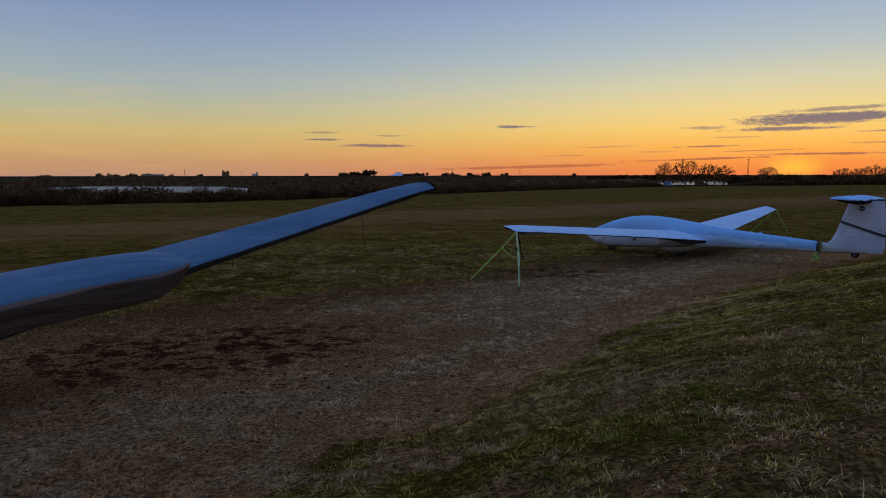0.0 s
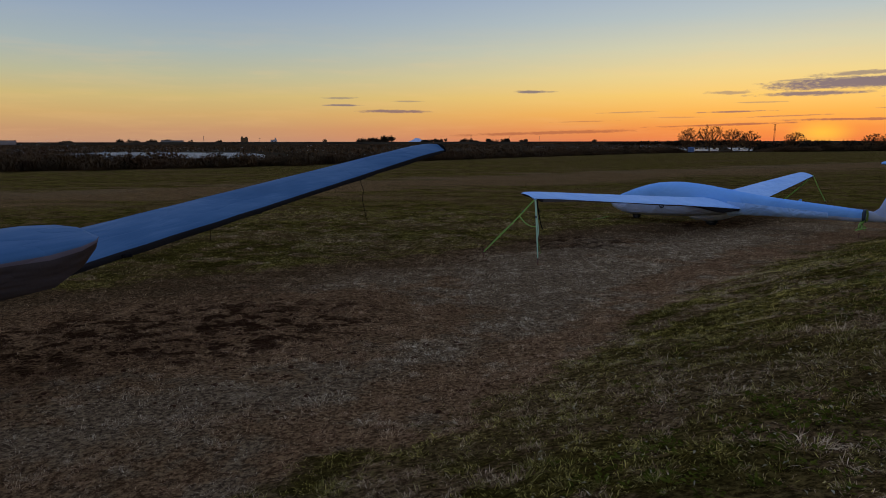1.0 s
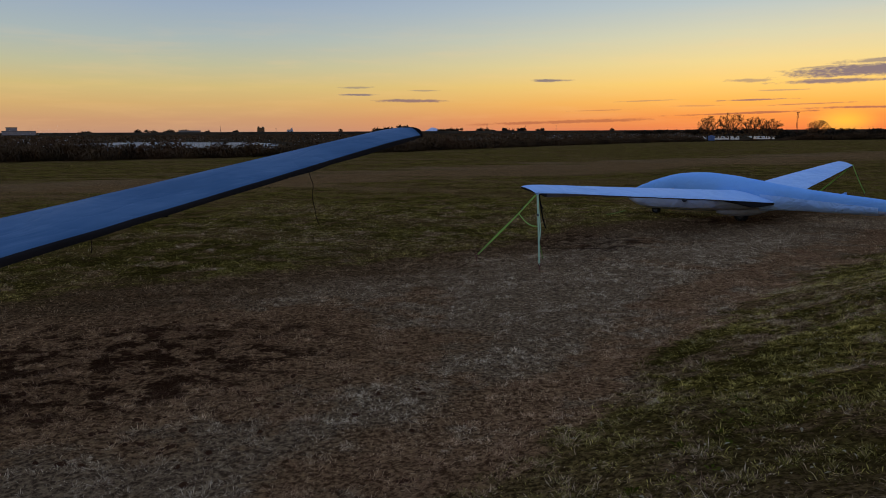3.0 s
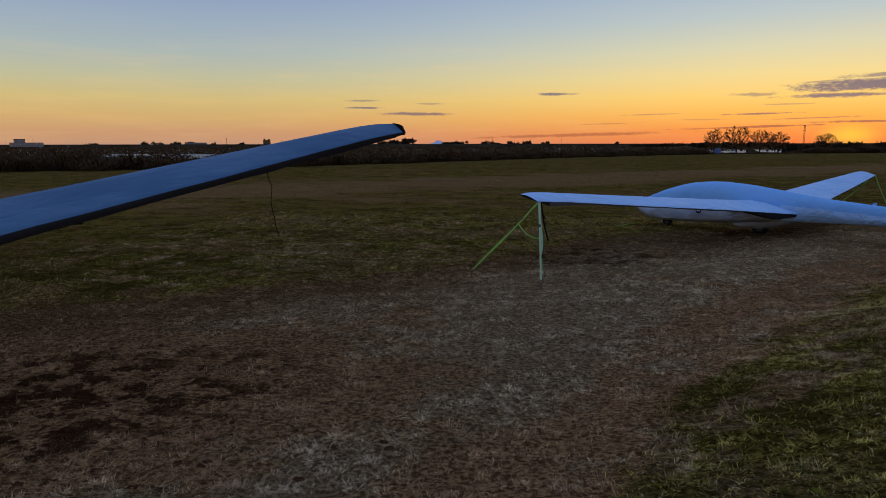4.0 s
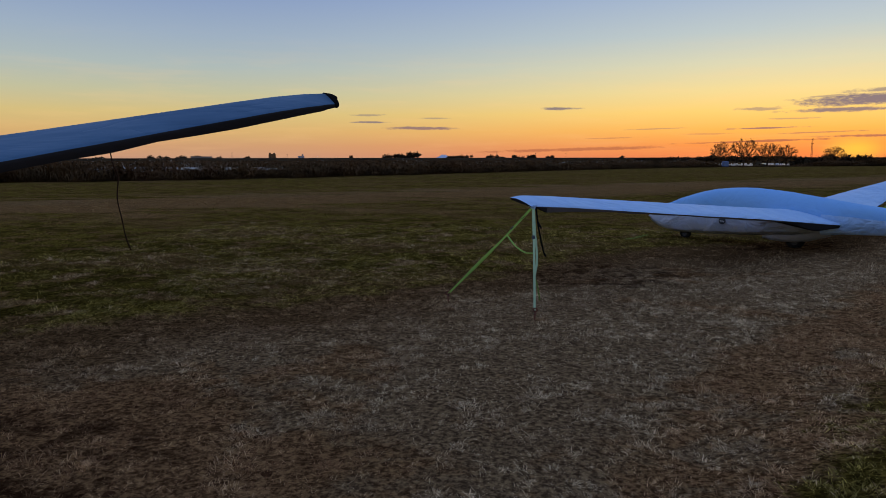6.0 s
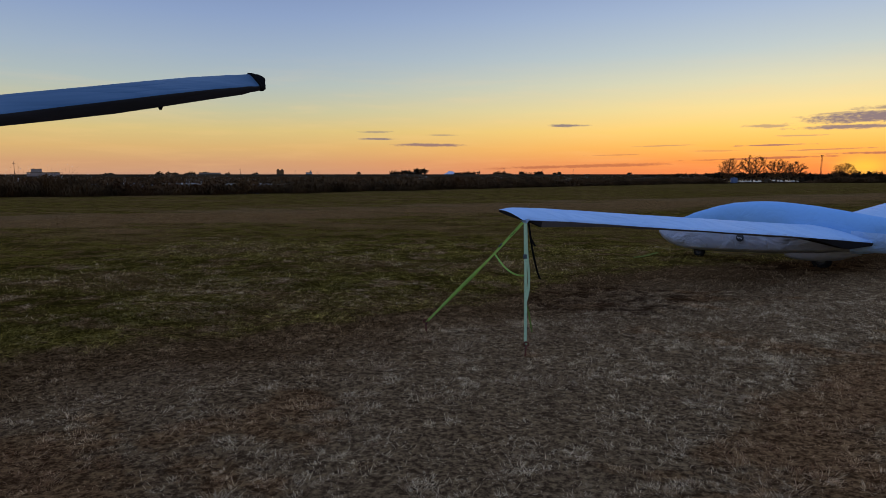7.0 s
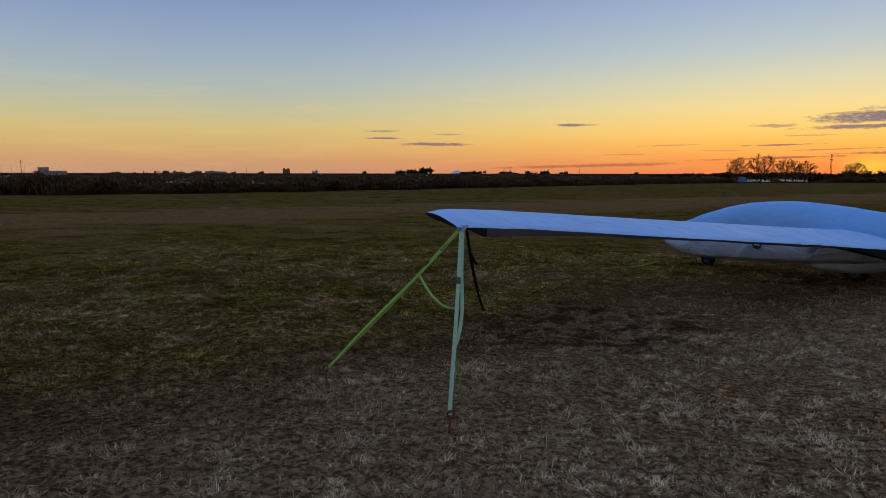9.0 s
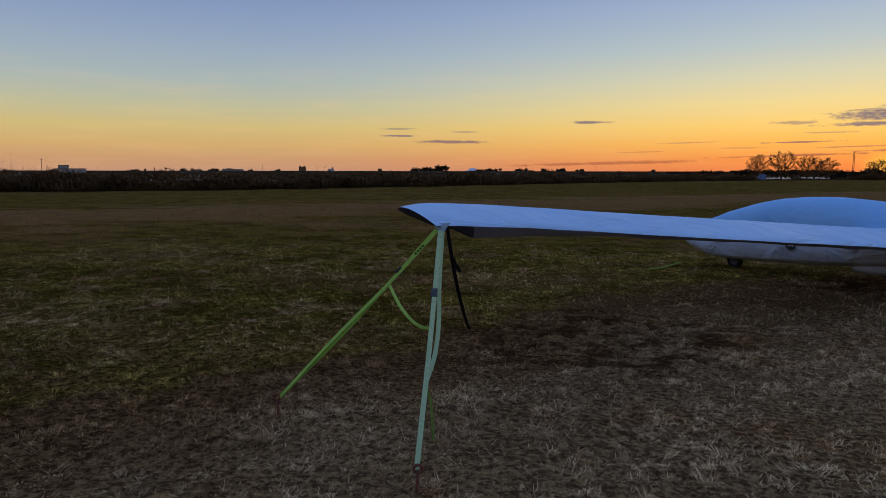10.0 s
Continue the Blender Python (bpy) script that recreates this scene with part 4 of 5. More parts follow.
# ---- tie-downs ----
def anchor(x, y, lean=0.0):
    """A screw-in ground anchor with an eye."""
    a = empty("ground_anchor", Matrix.Translation((x, y, float(height(x, y)))) @ Matrix.Rotation(lean, 4, "Y"), "red rusted steel screw anchor with an eye, set in the earth", "ground anchor", "tie-down anchors")
    part("shaft", tube("shaft", [(0, 0, -0.05), (0, 0, 0.03), (0.002, 0, 0.098)], 0.0085, RUST), a)
    pts = [(0.002 + 0.022 * math.sin(k), 0, 0.118 - 0.021 * math.cos(k)) for k in [2 * math.pi * j / 14 for j in range(14)]]
    part("eye", tube("eye", pts + [pts[0]], 0.008, RUST, 6), a)
    return a


def strap(points, mat, label, width=0.035, face=(0, -1, 0), buckle=None, tail=None, slack=None, tail_mat=None, tail_width=0.85):
    """A tie-down strap: webbing, ratchet buckle, loose tail end."""
    c = Vector(points[-1])
    o = Matrix.Translation(c)
    inv = lambda q: [Vector(p) - c for p in q]
    s = empty("tie_down_strap", o, label, "strap", "tie-down straps")
    part("webbing", ribbon("webbing", inv(smooth_line(points, 5)), width, mat, face), s)
    if buckle:
        a, b = Vector(points[0]), Vector(points[-1])
        p = a + (b - a) * buckle - c
        q = (b - a).to_track_quat("Z", "Y").to_matrix().to_4x4()
        bk = part("buckle", box_mesh("buckle", (0.036, 0.018, 0.052), STEEL, bevel=0.006), s, "dark metal buckle", Matrix.Translation(p) @ q)
        part("buckle_lever", box_mesh("buckle_lever", (0.032, 0.010, 0.036), BLACK, (0, -0.014, 0.008), 0.003), bk)
    if tail:
        part("loose_end", ribbon("loose_end", inv(smooth_line(tail, 5)), width * tail_width, tail_mat or mat, face, twist=0.8), s)
    if slack:
        part("second_run", ribbon("second_run", inv(smooth_line(slack, 6)), width * 0.9, mat, face, twist=0.5), s)
    hook = [(0, 0, 0.0), (0.004, 0, -0.02), (0.0, 0, -0.04), (-0.012, 0, -0.035)]
    part("hook", tube("hook", hook, 0.005, STEEL, 6), s)
    return s


T = Vector((0.60, 15.27, 1.25))
A, B = Vector((0.655, 14.42, 0.145)), Vector((-0.475, 15.28, 0.135))
anchor(0.655, 14.42, 0.05)
anchor(-0.475, 15.28, -0.1)
strap([T, T.lerp(A, 0.5) + Vector((0.004, 0, 0)), A], MINT, "faded pale green tie-down strap from wing tip to ground anchor", 0.027, (0.2, -1, 0), 0.30,
      [T.lerp(A, 0.68), T.lerp(A, 0.75) + Vector((0.03, 0.03, -0.01)), T.lerp(A, 0.84) + Vector((0.05, 0.05, -0.02)), T.lerp(A, 0.90) + Vector((0.06, 0.06, -0.02))],
      [T + Vector((0.01, 0.02, 0)), T.lerp(A, 0.25) + Vector((0.018, 0.03, 0)), T.lerp(A, 0.45) + Vector((0.035, 0.04, 0)), T.lerp(A, 0.58) + Vector((0.03, 0.03, 0)), T.lerp(A, 0.69)], DULL_LIME, 0.6)
strap([T + Vector((-0.03, 0.01, 0)), T.lerp(B, 0.5) + Vector((0, 0, -0.012)), B], LIME, "bright lime green ratchet strap slanting from wing tip to anchor", 0.023, (0.1, -1, 0.3), 0.22,
      [T.lerp(B, 0.30).lerp(T.lerp(A, 0.46), 0.25 * k) + Vector((0, 0, -0.018 * k * (4 - k))) for k in range(5)],
      [T + Vector((-0.02, 0.0, 0.0)), T.lerp(B, 0.3) + Vector((0.01, -0.01, 0.012)), T.lerp(B, 0.65) + Vector((0.008, -0.014, 0.020)), T.lerp(B, 0.97)], LIME, 0.75)
hang = empty("hanging_strap", Matrix.Translation((0.635, 15.30, 1.275)), "black webbing strap hanging loose from the wing tip", "strap")
part("webbing", ribbon("webbing", smooth_line([(0, 0, 0), (0.015, 0.01, -0.12), (0.035, 0.03, -0.26), (0.06, 0.04, -0.39), (0.085, 0.05, -0.50), (0.115, 0.05, -0.60), (0.135, 0.05, -0.64)], 5), 0.022, BLACK, (0.3, -1, 0), twist=1.0), hang)
part("loose_end", ribbon("loose_end", smooth_line([(0.03, 0.03, -0.2), (0.05, 0.03, -0.24), (0.075, 0.03, -0.28)], 4), 0.022, BLACK, (0.5, -1, 0)), hang)
# print on the lime strap: unreadable marks
for k in range(4):
    p = T.lerp(B, 0.09 + 0.014 * k) + Vector((-0.008, -0.012, 0.006))
    mk = new("strap_mark", box_mesh("strap_mark", (0.012, 0.002, 0.010), BLACK))
    mk.matrix_world = Matrix.Translation(p) @ Matrix.Rotation(0.78, 4, "Y")
    mk.parent = [o for o in scene.objects if o.name.startswith("tie_down_strap")][-1]
    mk.matrix_parent_inverse = Matrix.Translation(-Vector(B))


# corner of the cover pulled down by the straps
fw, out = Vector((-0.77, 0.64, 0)), Vector((-0.64, -0.77, 0))
rings = []
for dz, a, b in ((0.045, 0.10, 0.05), (0.02, 0.06, 0.03), (-0.008, 0.018, 0.012), (-0.016, 0.008, 0.008)):
    c = T + Vector((0, 0, dz)) - out * 0.012
    rings.append([tuple(c + fw * (p * a) + out * q) for p, q in ((1.0, b * 0.3), (0.3, 0.012), (-0.25, 0.008), (-0.25, -b), (0.3, -0.012), (1.0, -b * 0.1))])
on_glider(right_glider, "cover_corner", loft("cover_corner", rings, WING_COVER, sharp=60), "corner of the cover drawn down to the straps")

# far wing tip: two yellow-green straps; nose and tail ties
F = RIGHT @ Vector((-0.31, -8.13, 1.255))
for ax, ay in ((10.3, 28.5), (12.5, 29.7)):
    anchor(ax, ay)
    e = Vector((ax, ay, float(height(ax, ay)) + 0.12))
    strap([F, F.lerp(e, 0.5) + Vector((0, 0, -0.03)), e], LIME, "yellow-green tie-down strap at the far wing tip", 0.05, (0.2, -1, 0.2), 0.35)
nz = lambda x, y, d=0.01: (x, y, float(height(x, y)) + d)
tie = empty("nose_strap", Matrix.Translation(nz(2.66, 22.93)), "slack yellow-green strap lying on grass before the nose", "strap")
n0 = Vector(nz(2.66, 22.93))
part("webbing", ribbon("webbing", [Vector(p) - n0 for p in smooth_line([nz(2.6, 22.85, 0.035), nz(2.8, 23.05, 0.04), nz(3.0, 23.3, 0.045), nz(3.2, 23.6, 0.05)], 5)], 0.045, DULL_LIME, (0, -0.3, 1)), tie)
tail_top = RIGHT @ Vector((-4.2, 0.14, 0.44))
tz = float(height(tail_top.x, tail_top.y))
tie = empty("tail_strap", Matrix.Translation((tail_top.x, tail_top.y, tz)), "bunched lime green strap tying the tail boom down", "strap")
r = random.Random(8)
for k in range(5):
    p = Vector((0, 0, 0.44 - tz))
    pts = [p + Vector((r.uniform(-0.04, 0.04), r.uniform(-0.04, 0.02), 0)), p + Vector((r.uniform(-0.12, 0.1), r.uniform(-0.06, 0.0), -0.09)), p + Vector((r.uniform(-0.14, 0.08), r.uniform(-0.08, 0), -0.18)), p + Vector((r.uniform(-0.25, 0.05), -0.05, -0.24))]
    part("webbing", ribbon("webbing", smooth_line(pts, 4), 0.025, DULL_LIME if k % 2 else LIME, (r.uniform(-0.5, 0.5), -1, 0), twist=1.2), tie)
anchor(tail_top.x - 0.1, tail_top.y - 0.05)
band_pts = [(-4.27, 0.15, 0.75), (-4.29, 0.16, 0.62), (-4.28, 0.15, 0.46)]
part("tail_tie", ribbon("tail_tie", smooth_line(band_pts, 4), 0.05, DULL_LIME, (0, 1, 0)), right_glider, "lime strap round the tail boom")
rings = []
r = random.Random(12)
for k in range(22):
    u = -0.75 - 0.125 * k
    top_z, low_z, w = station(u)
    f = k / 21
    y0, mid_z = w / 2 + 0.026, (top_z + low_z) / 2
    z0, z1 = mid_z + 0.06 - 0.05 * f + 0.012 * r.random(), low_z - 0.015 + 0.02 * r.random() + 0.05 * f
    rings.append([(u, y0 + 0.004, z0), (u, y0 + 0.016, mid_z - 0.04), (u, 0.92 * y0 + 0.016, z1 + 0.05), (u, 0.70 * y0, z1), (u, 0.66 * y0, z1 + 0.008), (u, 0.84 * y0, z1 + 0.055), (u, y0 - 0.004, mid_z - 0.04), (u, y0 - 0.010, z0 - 0.004)])
part("side_flap", loft("side_flap", rings, WING_COVER, sharp=50), right_glider, "pale flap of the cover hanging along the boom")
part("boom_fin", loft("boom_fin", [[(-2.62 + a, -0.10 + b, z) for a, b in ((0, 0.012), (0.17 - 1.1 * (z - 0.80), 0.012), (0.17 - 1.1 * (z - 0.80), -0.012), (0, -0.012))] for z in (0.80, 0.91)], COVER, sharp=30), right_glider, "small covered fin on the tail boom")


# ---- reeds, far banks ----
def reed_height(x):
    """Height of the reeds along the pond's edge."""
    return np.interp(x, [-90, -70, -48, -40, -37, -31, -25, -20, -10, 5, 20, 34, 38, 56, 62, 130], [2.3, 2.35, 2.45, 2.35, 1.72, 1.68, 1.8, 1.9, 1.8, 1.65, 1.45, 1.5, 0.5, 0.55, 2.3, 2.5])


def blades_arrays(base, length, width, lean, turn, curl):
    n = len(base)
    d = np.stack([np.cos(turn), np.sin(turn), np.zeros(n)], -1)
    side = np.stack([-np.sin(turn), np.cos(turn), np.zeros(n)], -1)
    up = np.array([0, 0, 1.0])
    l, w = length[:, None], width[:, None] / 2
    mid = base + 0.55 * l * (np.sin(lean)[:, None] * d + np.cos(lean)[:, None] * up)
    tip = mid + 0.45 * l * (np.sin(lean + curl)[:, None] * d + np.cos(lean + curl)[:, None] * up)
    V = np.stack([base, mid - side * w, mid + side * w, tip], 1)
    T = (np.arange(n) * 4)[:, None, None] + np.array([[0, 2, 1], [1, 2, 3]])[None]
    return V, T


def tussocks(cx, cy, size, tall, each):
    """Blades fanning out from each tussock's foot."""
    n = len(cx) * each
    k = np.repeat(np.arange(len(cx)), each)
    turn = rng.uniform(0, 2 * np.pi, n)
    way = turn + rng.normal(0, 1.3, n)
    off = size[k] * np.sqrt(rng.random(n))
    x, y = cx[k] + off * np.cos(turn), cy[k] + off * np.sin(turn)
    long = tall[k] * (0.62 + 0.40 * rng.random(n) ** 0.8) * (1.12 - 0.35 * off / size[k])
    lean = np.clip(0.3 * off / size[k] + np.abs(rng.normal(0, 0.4, n)), 0, 1.3)
    return blades_arrays(np.stack([x, y, height(x, y) - 0.02], -1), long, rng.uniform(0.02, 0.06, n), lean, way, rng.uniform(0.5, 1.9, n))


def reeds(name, x0, x1, count, depth, label):
    x = rng.uniform(x0, x1, count)
    y = np.interp(x, EX, EY) + rng.random(count) ** 1.3 * depth + 1.2 * np.sin(x * 0.9) + 0.8 * np.sin(2.3 * x + 1)
    tall = reed_height(x) * (0.66 + 0.42 * patchy(x, y, 0.5, 21) + 0.22 * patchy(x, y, 2.2, 22))
    V, T = tussocks(x, y, rng.uniform(0.4, 1.3, count), tall * rng.uniform(0.7, 1.1, count), 64)
    tagged(new(name, big_mesh(name, V, T, REED)), label, "reeds", kind="stuff")


reeds("reed_bed", -80, 128, 2900, 7.0, "dense dark brown reeds along the edge of the pond")


reeds("reed_bed", -78, 128, 1300, 2.5, "low dark reeds at the edge of the field")


def reed_patch(name, poly, count, tall, label):
    """A stand of tall reeds within a quadrilateral of the plan."""
    a, b, c, d = [np.array(p, float) for p in poly]
    u, v = rng.random((count, 1)), rng.random((count, 1))
    q = (a * (1 - u) + b * u) * (1 - v) + (d * (1 - u) + c * u) * v
    x, y = q[:, 0], q[:, 1]
    V, T = tussocks(x, y, rng.uniform(0.6, 1.8, count), tall * (0.6 + 0.4 * patchy(x, y, 0.5, 23)) * rng.uniform(0.6, 1.05, count), 48)
    tagged(new(name, big_mesh(name, V, T, REED)), label, "reeds", kind="stuff")


def plumes(name, x0, x1, count, dist, label, zlow=0.0, mat=PLUME):
    """Feathery seed heads above the reeds."""
    x = rng.uniform(x0, x1, count)
    y = np.interp(x, EX, EY) + rng.uniform(*dist, count)
    keep = patchy(x, y, 0.35, 31) > rng.uniform(0.2, 0.8, count)
    x, y = x[keep], y[keep]
    n = len(x)
    hm = np.maximum(reed_height(x), 0.9)
    top = np.stack([x, y, height(x, y) + zlow + hm * rng.uniform(0.85, 1.35, n)], -1)
    V, T = blades_arrays(top - np.array([0, 0, 0.14]), rng.uniform(0.09, 0.18, n), rng.uniform(0.05, 0.10, n), rng.uniform(0.4, 1.3, n), rng.uniform(0, 6.28, n), rng.uniform(0.2, 0.9, n))
    tagged(new(name, big_mesh(name, V, T, mat)), label, "reed plumes", kind="stuff")
    V, T = blades_arrays(np.stack([x, y, height(x, y)], -1), top[:, 2] - height(x, y) - 0.1, np.full(n, 0.02), rng.uniform(0, 0.06, n), rng.uniform(0, 6.28, n), rng.uniform(0, 0.1, n))
    tagged(new("reed_stems", big_mesh("reed_stems", V, T, REED)), "thin brown stems of tall reeds", "reeds", kind="stuff")


reed_patch("reed_bed", [(-120, 60), (-53, 70), (-60, 90), (-125, 100)], 1900, 4.7, "tall dark stand of reeds beside the pond")
plumes("reed_plumes", -75, 40, 5000, (2, 45), "pale feathery seed heads catching the evening light")
plumes("reed_plumes", 56, 125, 500, (1, 10), "dull feathery seed heads above tall reeds", 0.0, REED)


def scrub(name, count, dist, label, seed, tall=(0.6, 1.8), x0=-700, x1=420, gap=None):
    """Rough marsh growth in belts out to the far bank, as many wide blades."""
    r = np.random.default_rng(seed)
    f = r.uniform(*dist, count)
    az = np.radians(r.uniform(-58, 45, count))
    x, y = f * np.sin(az), f * np.cos(az)
    ok = y > np.interp(x, EX, EY) + 12
    # open water stays open
    for px, py, rx, ry in ((-62, 128, 34, 48), (-98, 190, 50, 48), (46, 500, 40, 80), (56, 215, 13, 25), (72, 275, 14, 35)):
        ok &= ((x - px) / rx) ** 2 + ((y - py) / ry) ** 2 > 1
    ok &= patchy(x, y, 0.05, seed) > r.uniform(0, 0.55, count)
    x, y, f = x[ok], y[ok], f[ok]
    n = len(x)
    base = np.stack([x, y, height(x, y)], -1)
    V, T = blades_arrays(base, r.uniform(*tall, n), 0.1 + f * r.uniform(0.001, 0.003, n), r.uniform(0, 0.6, n), r.uniform(0, 6.28, n), r.uniform(0, 0.8, n))
    tagged(new(name, big_mesh(name, V, T, REED)), label, "marsh growth", kind="stuff")


scrub("marsh_growth", 30000, (60, 260), "dull brown marsh grass and reeds beyond the pond", 41, (0.4, 1.3))
scrub("marsh_growth", 30000, (240, 900), "far marsh growth in dark belts", 42, (0.5, 1.6))


def levee(y0, h, label):
    """A long low far bank closing the plain."""
    xs = np.linspace(-3200, 2600, 80)
    rings = []
    for x in xs:
        y = y0 + 0.05 * abs(x) + 12 * math.sin(x / 300)
        rings.append([(x, y - 14, -1.6), (x, y - 3, h), (x, y + 3, h + 0.05), (x, y + 14, -1.6)])
    tagged(new("levee", loft("levee", rings, MARSH, closed=False, caps=False)), label, "bank", kind="structure")


levee(900, 2.2, "long low dark grass bank on the horizon")


def clumps(name, spots, label, seed, n=420, leaf=0.07, mat=WOODS, base=-0.4, category="far trees"):
    """Far bushes and copses: clouds of small leaf triangles over rough crowns."""
    r = np.random.default_rng(seed)
    Vs = []
    for az, d, w, h in spots:
        a = math.radians(az)
        cx, cy = 0.26 + d * math.sin(a), -0.1 + d * math.cos(a)
        lobes = r.uniform(-0.5, 0.5, (7, 3)) * np.array([w * 0.8, w * 0.4, h * 0.3])
        lobes[:, 2] += h * r.uniform(0.3, 0.62, 7)
        k = r.integers(0, 7, n)
        q = r.normal(0, 1, (n, 3))
        q /= np.linalg.norm(q, axis=1)[:, None]
        c = lobes[k] + q * (r.random(n) ** 0.4)[:, None] * np.array([w * 0.2, w * 0.2, h * 0.34])
        c[:, 2] = np.clip(c[:, 2], 0.05 * h, None)
        c += np.array([cx, cy, base])
        s = leaf * min(w, h * 2)
        Vs.append((c[:, None, :] + r.normal(0, s, (n, 3, 3))).reshape(-1, 3))
    V = np.concatenate(Vs)
    T = np.arange(len(V)).reshape(-1, 3)
    tagged(new(name, big_mesh(name, V, T, mat)), label, category, kind="stuff")


def far_spots(seed):
    r = random.Random(seed)
    out = []
    for az, w in ((-35.6, 24), (-31.9, 16), (-30.9, 22), (-29.6, 20), (-28.6, 26), (-26.9, 10), (-24.8, 12), (-16.4, 8), (-12.9, 34), (-12.1, 30), (-11.2, 20), (-8.0, 14), (-7.3, 22), (-6.5, 14), (-4.6, 22), (-3.9, 18), (-2.4, 22), (-1.3, 20), (0.2, 14), (6.0, 8)):
        d = 1000 if -13.5 < az < -11 else 1250
        out.append((az, d, w, r.uniform(5.5, 8.5) * (1.35 if -13.5 < az < -11 else 1.0)))
    az = 7.4
    while az < 12.5:
        out.append((az, 520, r.uniform(6, 12), r.uniform(2.0, 3.4)))
        az += r.uniform(0.35, 0.8)
    return out


clumps("far_bushes", far_spots(3), "dark copses and bushes on the horizon", 51)


def right_spots(seed):
    r = random.Random(seed)
    out = []
    az = 12.4
    while az < 45:
        far = 1.9 if az < 18.2 else 1.0
        out.append((az, r.uniform(225, 260) * far, r.uniform(3, 7) * far, r.uniform(2.0, 3.2) * (1.2 if far > 1 else 1.0)))
        az += r.uniform(0.25, 0.6)
    return out


clumps("bushes", right_spots(4), "dark scrub and bushes behind the reeds", 52)


def shore_spots(seed):
    """Low thickets along the edge of the field: distance and bearing from the walk's start."""
    r = random.Random(seed)
    out, x = [], -52.0
    while x < 34:
        y = float(np.interp(x, EX, EY)) + r.uniform(2.5, 6.0)
        out.append((math.degrees(math.atan2(x - 0.26, y + 0.1)), math.hypot(x - 0.26, y + 0.1), r.uniform(4.5, 9.0), r.uniform(1.5, 2.1)))
        x += r.uniform(2.0, 4.5)
    return out


def stand_spots(seed):
    r = random.Random(seed)
    out = []
    for k in range(26):
        x, y = -60.8 - 1.7 * k + r.uniform(-1, 1), 88 - 0.25 * k + r.uniform(-6, 3)
        out.append((math.degrees(math.atan2(x - 0.26, y + 0.1)), math.hypot(x - 0.26, y + 0.1), r.uniform(5, 8), r.uniform(2.9, 3.7)))
    return out


clumps("thicket", shore_spots(6), "low dark brown thickets along the field's edge", 53, 1100, 0.03, REED, -0.35, "thicket")
clumps("thicket", stand_spots(7), "rounded dark brown stand of scrub beside the pond", 54, 1800, 0.022, REED, -1.3, "thicket")


# ---- bare trees near the low sun ----
def bare_tree(az, d, h, seed, wide, label):
    """A leafless tree: limbs forking out into a full rounded crown, with fine twigs at every fork."""
    r = random.Random(seed)
    a = math.radians(az)
    x, y = 0.26 + d * math.sin(a), -0.1 + d * math.cos(a)
    root = empty("tree", Matrix.Translation((x, y, float(height(x, y)) - 0.05)), label, "tree", "bare trees by the reeds")
    mid, rad = Vector((0, 0, 0.60 * h)), (wide / 2, wide / 2, 0.40 * h)
    lumps = [Vector((r.gauss(0, 1), r.gauss(0, 1), r.gauss(0, 1))).normalized() for _ in range(6)]
    nodes, back, reach = [Vector((0, 0, 0)), Vector((r.uniform(-0.1, 0.1), 0, 0.12 * h)), Vector((r.uniform(-0.2, 0.2), 0, 0.24 * h))], [0, 0, 1], [0.0, 0.12 * h, 0.24 * h]
    pts = []
    while len(pts) < 300:
        v = Vector((r.uniform(-1, 1), r.uniform(-1, 1), r.uniform(-1, 1)))
        edge = 0.80 + 0.28 * max(v.normalized().dot(q) for q in lumps)
        if v.length < edge and r.random() < 0.35 + 0.65 * v.length:
            pts.append(mid + Vector((v.x * rad[0], v.y * rad[1], v.z * rad[2])))
    for p in sorted(pts, key=lambda q: (q - nodes[2]).length):
        best = min(range(2, len(nodes)), key=lambda i: (p - nodes[i]).length + 0.5 * reach[i] + (0.6 * h if nodes[i].z > p.z + 0.1 * h else 0))
        back.append(best)
        reach.append(reach[best] + (p - nodes[best]).length)
        nodes.append(p)
    load = [1] * len(nodes)
    for i in range(len(nodes) - 1, 0, -1):
        load[back[i]] += load[i]
    V, F = [], []
    for i in range(1, len(nodes)):
        p, q = nodes[back[i]], nodes[i]
        dv = (q - p).normalized()
        s = dv.cross(Vector((0.31, 0.22, 0.92))).normalized()
        c = dv.cross(s)
        w0, w1 = 0.013 * math.sqrt(load[i]) + 0.012, 0.011 * math.sqrt(load[i]) + 0.007
        m = p.lerp(q, 0.5) + Vector((r.uniform(-1, 1), r.uniform(-1, 1), 0.4)) * (q - p).length * 0.08
        k = len(V)
        for o, w in ((p, w0), (m, (w0 + w1) / 2), (q, w1)):
            V += [tuple(o + w * (math.cos(g) * s + math.sin(g) * c)) for g in (0, 2.09, 4.19)]
        for g in (0, 3):
            F += [(k + g + j, k + g + (j + 1) % 3, k + g + 3 + (j + 1) % 3, k + g + 3 + j) for j in range(3)]
    part("trunk", mesh_of("trunk", V, F, BARK, False), root)
    tv, tf = [], []
    for i in range(3, len(nodes)):
        dv = (nodes[i] - nodes[back[i]]).normalized()
        for _ in range(24):
            nd = (dv * 0.6 + Vector((r.uniform(-1, 1), r.uniform(-1, 1), r.uniform(-0.6, 1.0)))).normalized()
            s = nd.cross(Vector((r.uniform(-1, 1), r.uniform(-1, 1), 0.3))).normalized() * 0.012
            b = nodes[back[i]].lerp(nodes[i], r.random())
            k = len(tv)
            tv += [tuple(b - s), tuple(b + s), tuple(b + nd * h * r.uniform(0.04, 0.10))]
            tf.append((k, k + 1, k + 2))
    part("crown", big_mesh("crown", tv, tf, TWIG), root)


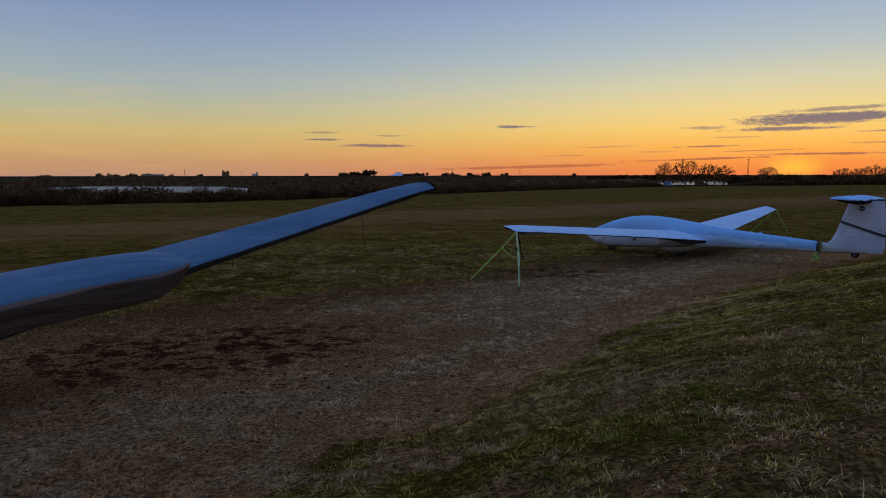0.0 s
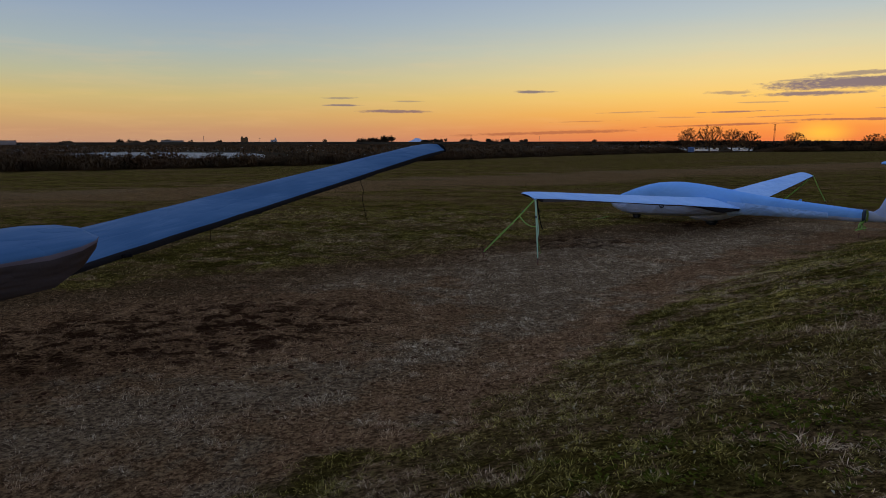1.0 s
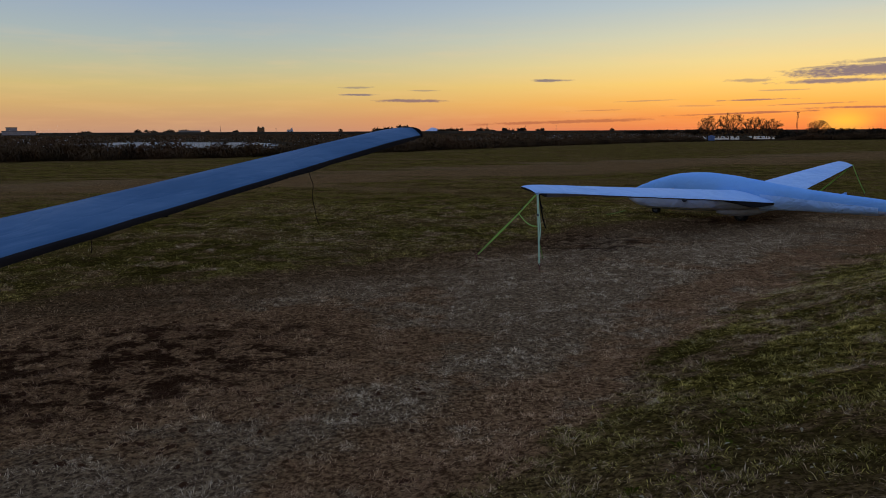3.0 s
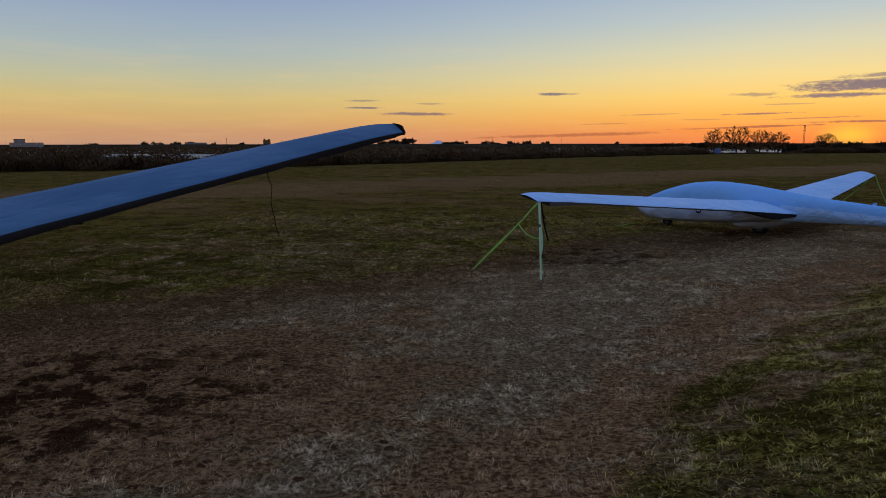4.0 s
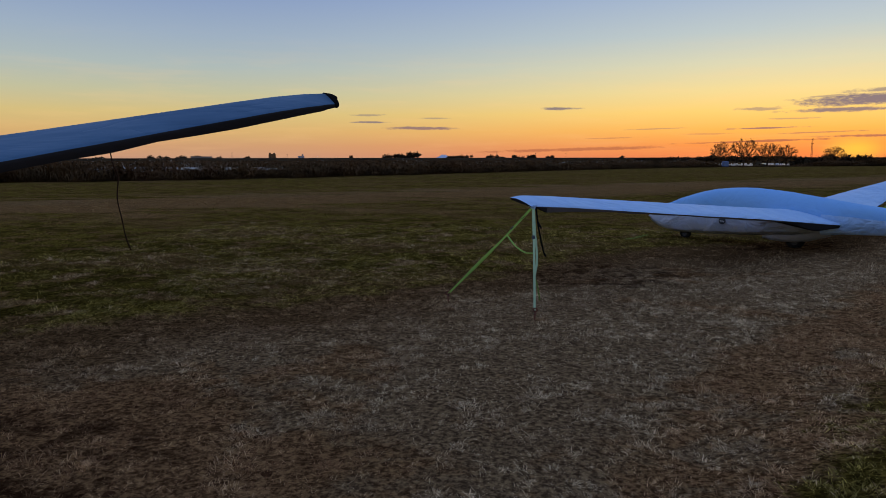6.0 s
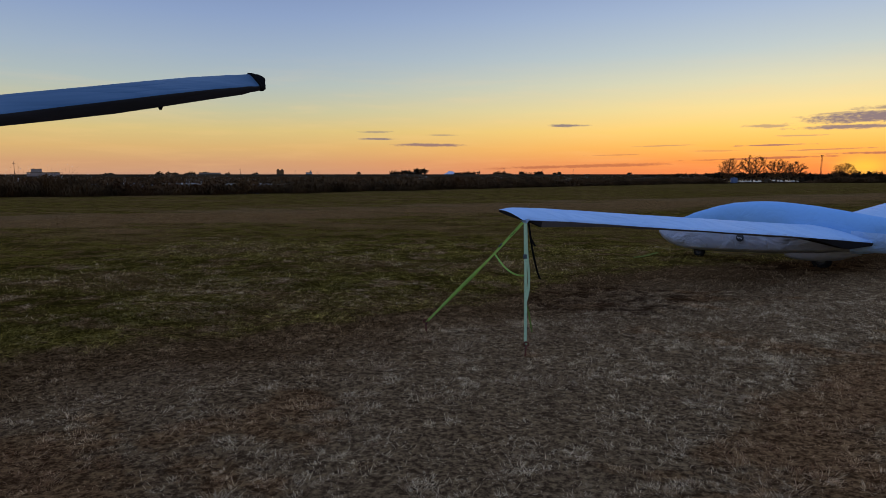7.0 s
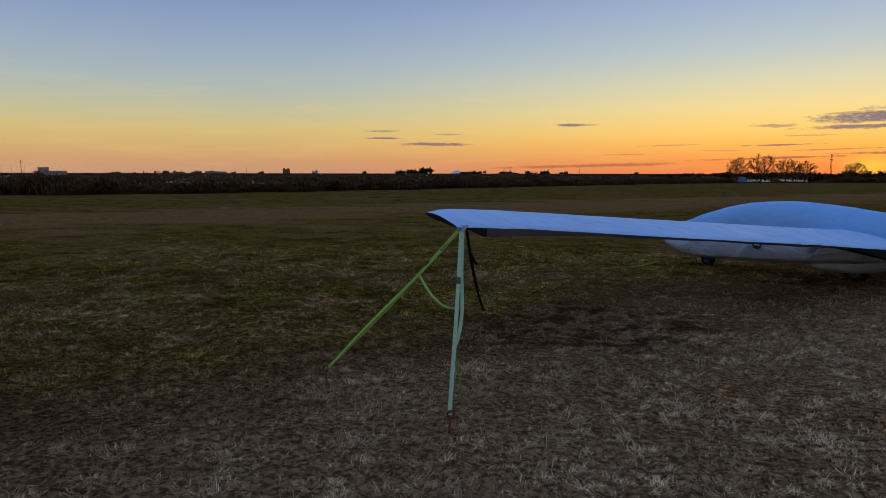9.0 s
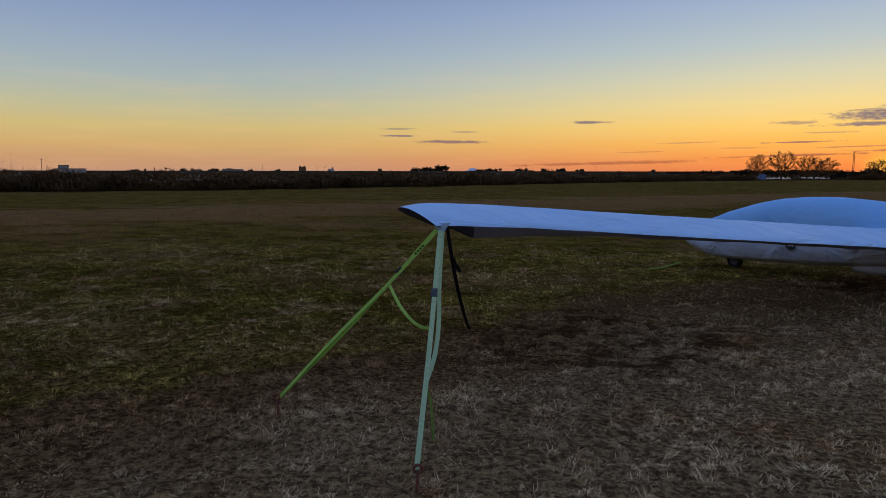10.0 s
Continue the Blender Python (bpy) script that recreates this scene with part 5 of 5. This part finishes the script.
for az, d, h, seed, wide in ((13.15, 200, 6.6, 1, 5.8), (14.75, 196, 7.9, 2, 6.8), (16.35, 198, 6.8, 3, 6.6), (17.6, 205, 5.8, 4, 5.6), (20.65, 225, 5.6, 5, 5.8), (25.6, 215, 4.8, 6, 5.4), (26.6, 212, 4.6, 10, 4.6), (27.6, 210, 5.4, 7, 5.4), (28.6, 215, 5.2, 8, 5.4), (29.8, 220, 5.6, 9, 6.0)):
    bare_tree(az, d, h, seed, wide, "bare winter tree with a fine twiggy crown against the sunset")


# ---- far buildings, mast, mountain ----
def at_far(az, d, z=-0.4):
    a = math.radians(az)
    return Matrix.Translation((0.26 + d * math.sin(a), -0.1 + d * math.cos(a), z)) @ Matrix.Rotation(-a, 4, "Z")


def building(az, d, blocks, mat, label, windows=True, gable=False):
    b = empty("building", at_far(az, d), label, "building")
    for x, w, dep, h in blocks:
        part("wall", box_mesh("wall", (w, dep, h), mat, (x, 0, h / 2)), b)
        if gable:
            rf = [[(x - w / 2 - 0.6, yy, z) for yy, z in ((-dep / 2 - 0.6, h), (0, h + dep * 0.22), (dep / 2 + 0.6, h))], [(x + w / 2 + 0.6, yy, z) for yy, z in ((-dep / 2 - 0.6, h), (0, h + dep * 0.22), (dep / 2 + 0.6, h))]]
            part("roof", loft("roof", rf, CONCRETE, closed=True, smooth=False), b)
        else:
            part("roof", box_mesh("roof", (w + 0.5, dep + 0.5, 0.5), CONCRETE, (x, 0, h + 0.25)), b)
        if windows:
            for i in range(max(2, int(w / 6))):
                for z in range(1, max(2, int(h / 4))):
                    part("window", box_mesh("window", (2.2, 0.2, 1.5), DARKGLASS, (x - w / 2 + (i + 0.5) * w / max(2, int(w / 6)), -dep / 2 - 0.05, z * 3.6)), b)


building(-22.8, 1500, ((0, 15, 14, 11), (-4.5, 3.5, 6, 13.5), (4, 4, 6, 13)), OCHRE, "far ochre block with two roof turrets on the horizon")
building(-20.5, 1600, ((0, 14, 12, 7), (3.5, 3.5, 6, 11)), WHITEWALL, "far pale house with a small tower")
building(-28.2, 1100, ((0, 30, 12, 2.6),), CONCRETE, "long low grey shed with a shallow roof", False, True)
building(-40.0, 1000, ((6, 36, 20, 4.6), (-1.5, 12, 14, 9.0)), PALECON, "far pale concrete plant with a raised block", False)
for az, d, h in ((-25.9, 1200, 13), (-41.4, 900, 17), (-21.6, 1400, 11), (-4.2, 1300, 16), (-1.0, 1500, 14), (1.5, 1500, 14)):
    p = empty("utility_pole", at_far(az, d), "thin far utility pole on the horizon", "pole", "far poles")
    part("pole_shaft", tube("pole_shaft", [(0, 0, 0), (0, 0, h)], [0.35, 0.25], STEEL, 6), p)
    part("crossarm", box_mesh("crossarm", (3.2, 0.3, 0.3), STEEL, (0, 0, h * 0.86)), p)


def lattice_mast(az, d, h):
    m = empty("lattice_mast", at_far(az, d), "slim red-brown steel lattice mast behind the trees", "mast")
    legs = [(-1, -1), (1, -1), (1, 1), (-1, 1)]
    w = lambda z: 0.24 - 0.10 * z / h
    for sx, sy in legs:
        part("leg", tube("leg", [(sx * w(0), sy * w(0), 0), (sx * w(h), sy * w(h), h)], 0.045, RUST, 5), m)
    n = 14
    for k in range(n):
        z0, z1 = h * k / n, h * (k + 1) / n
        for i in range(4):
            a, b = legs[i], legs[(i + 1) % 4]
            part("brace", tube("brace", [(a[0] * w(z0), a[1] * w(z0), z0), (b[0] * w(z1), b[1] * w(z1), z1)], 0.03, RUST, 4), m)
    for z in (h * 0.8, h * 0.97):
        part("platform", box_mesh("platform", (0.8, 0.8, 0.12), RUST, (0, 0, z)), m)


lattice_mast(19.3, 250, 8.3)
# a far snowy mountain
n = 48
prof = [(0.0, 1.0), (0.1, 0.97), (0.18, 0.78), (0.35, 0.5), (0.6, 0.25), (0.85, 0.08), (1.0, 0.0)]
rings = [[(130 * q * math.cos(a), 130 * q * math.sin(a), 38 * z * (1 + 0.06 * math.sin(5 * a + 9 * q))) for a in [2 * math.pi * k / n for k in range(n)]] for q, z in prof[1:]]
mt = tagged(new("mountain", loft("mountain", rings, SNOW)), "pale snowy mountain far beyond the plain", "mountain", kind="structure")
mt.matrix_world = at_far(-8.75, 4300, -15)
# blue tank at the reed edge
tk = empty("water_tank", Matrix.Translation((36.9, 153.5, float(height(36.9, 153.5)))) @ Matrix.Rotation(0.3, 4, "Z"), "small blue-grey plastic tank at the field's edge", "tank")
part("tank_body", box_mesh("tank_body", (1.05, 0.95, 1.05), BLUETANK, (0, 0, 0.62), 0.12, 3), tk)
part("lid", tube("lid", [(0, 0, 1.13), (0, 0, 1.22)], 0.22, BLUETANK, 16), tk)
part("pallet", box_mesh("pallet", (1.15, 1.05, 0.12), BARK, (0, 0, 0.06)), tk)
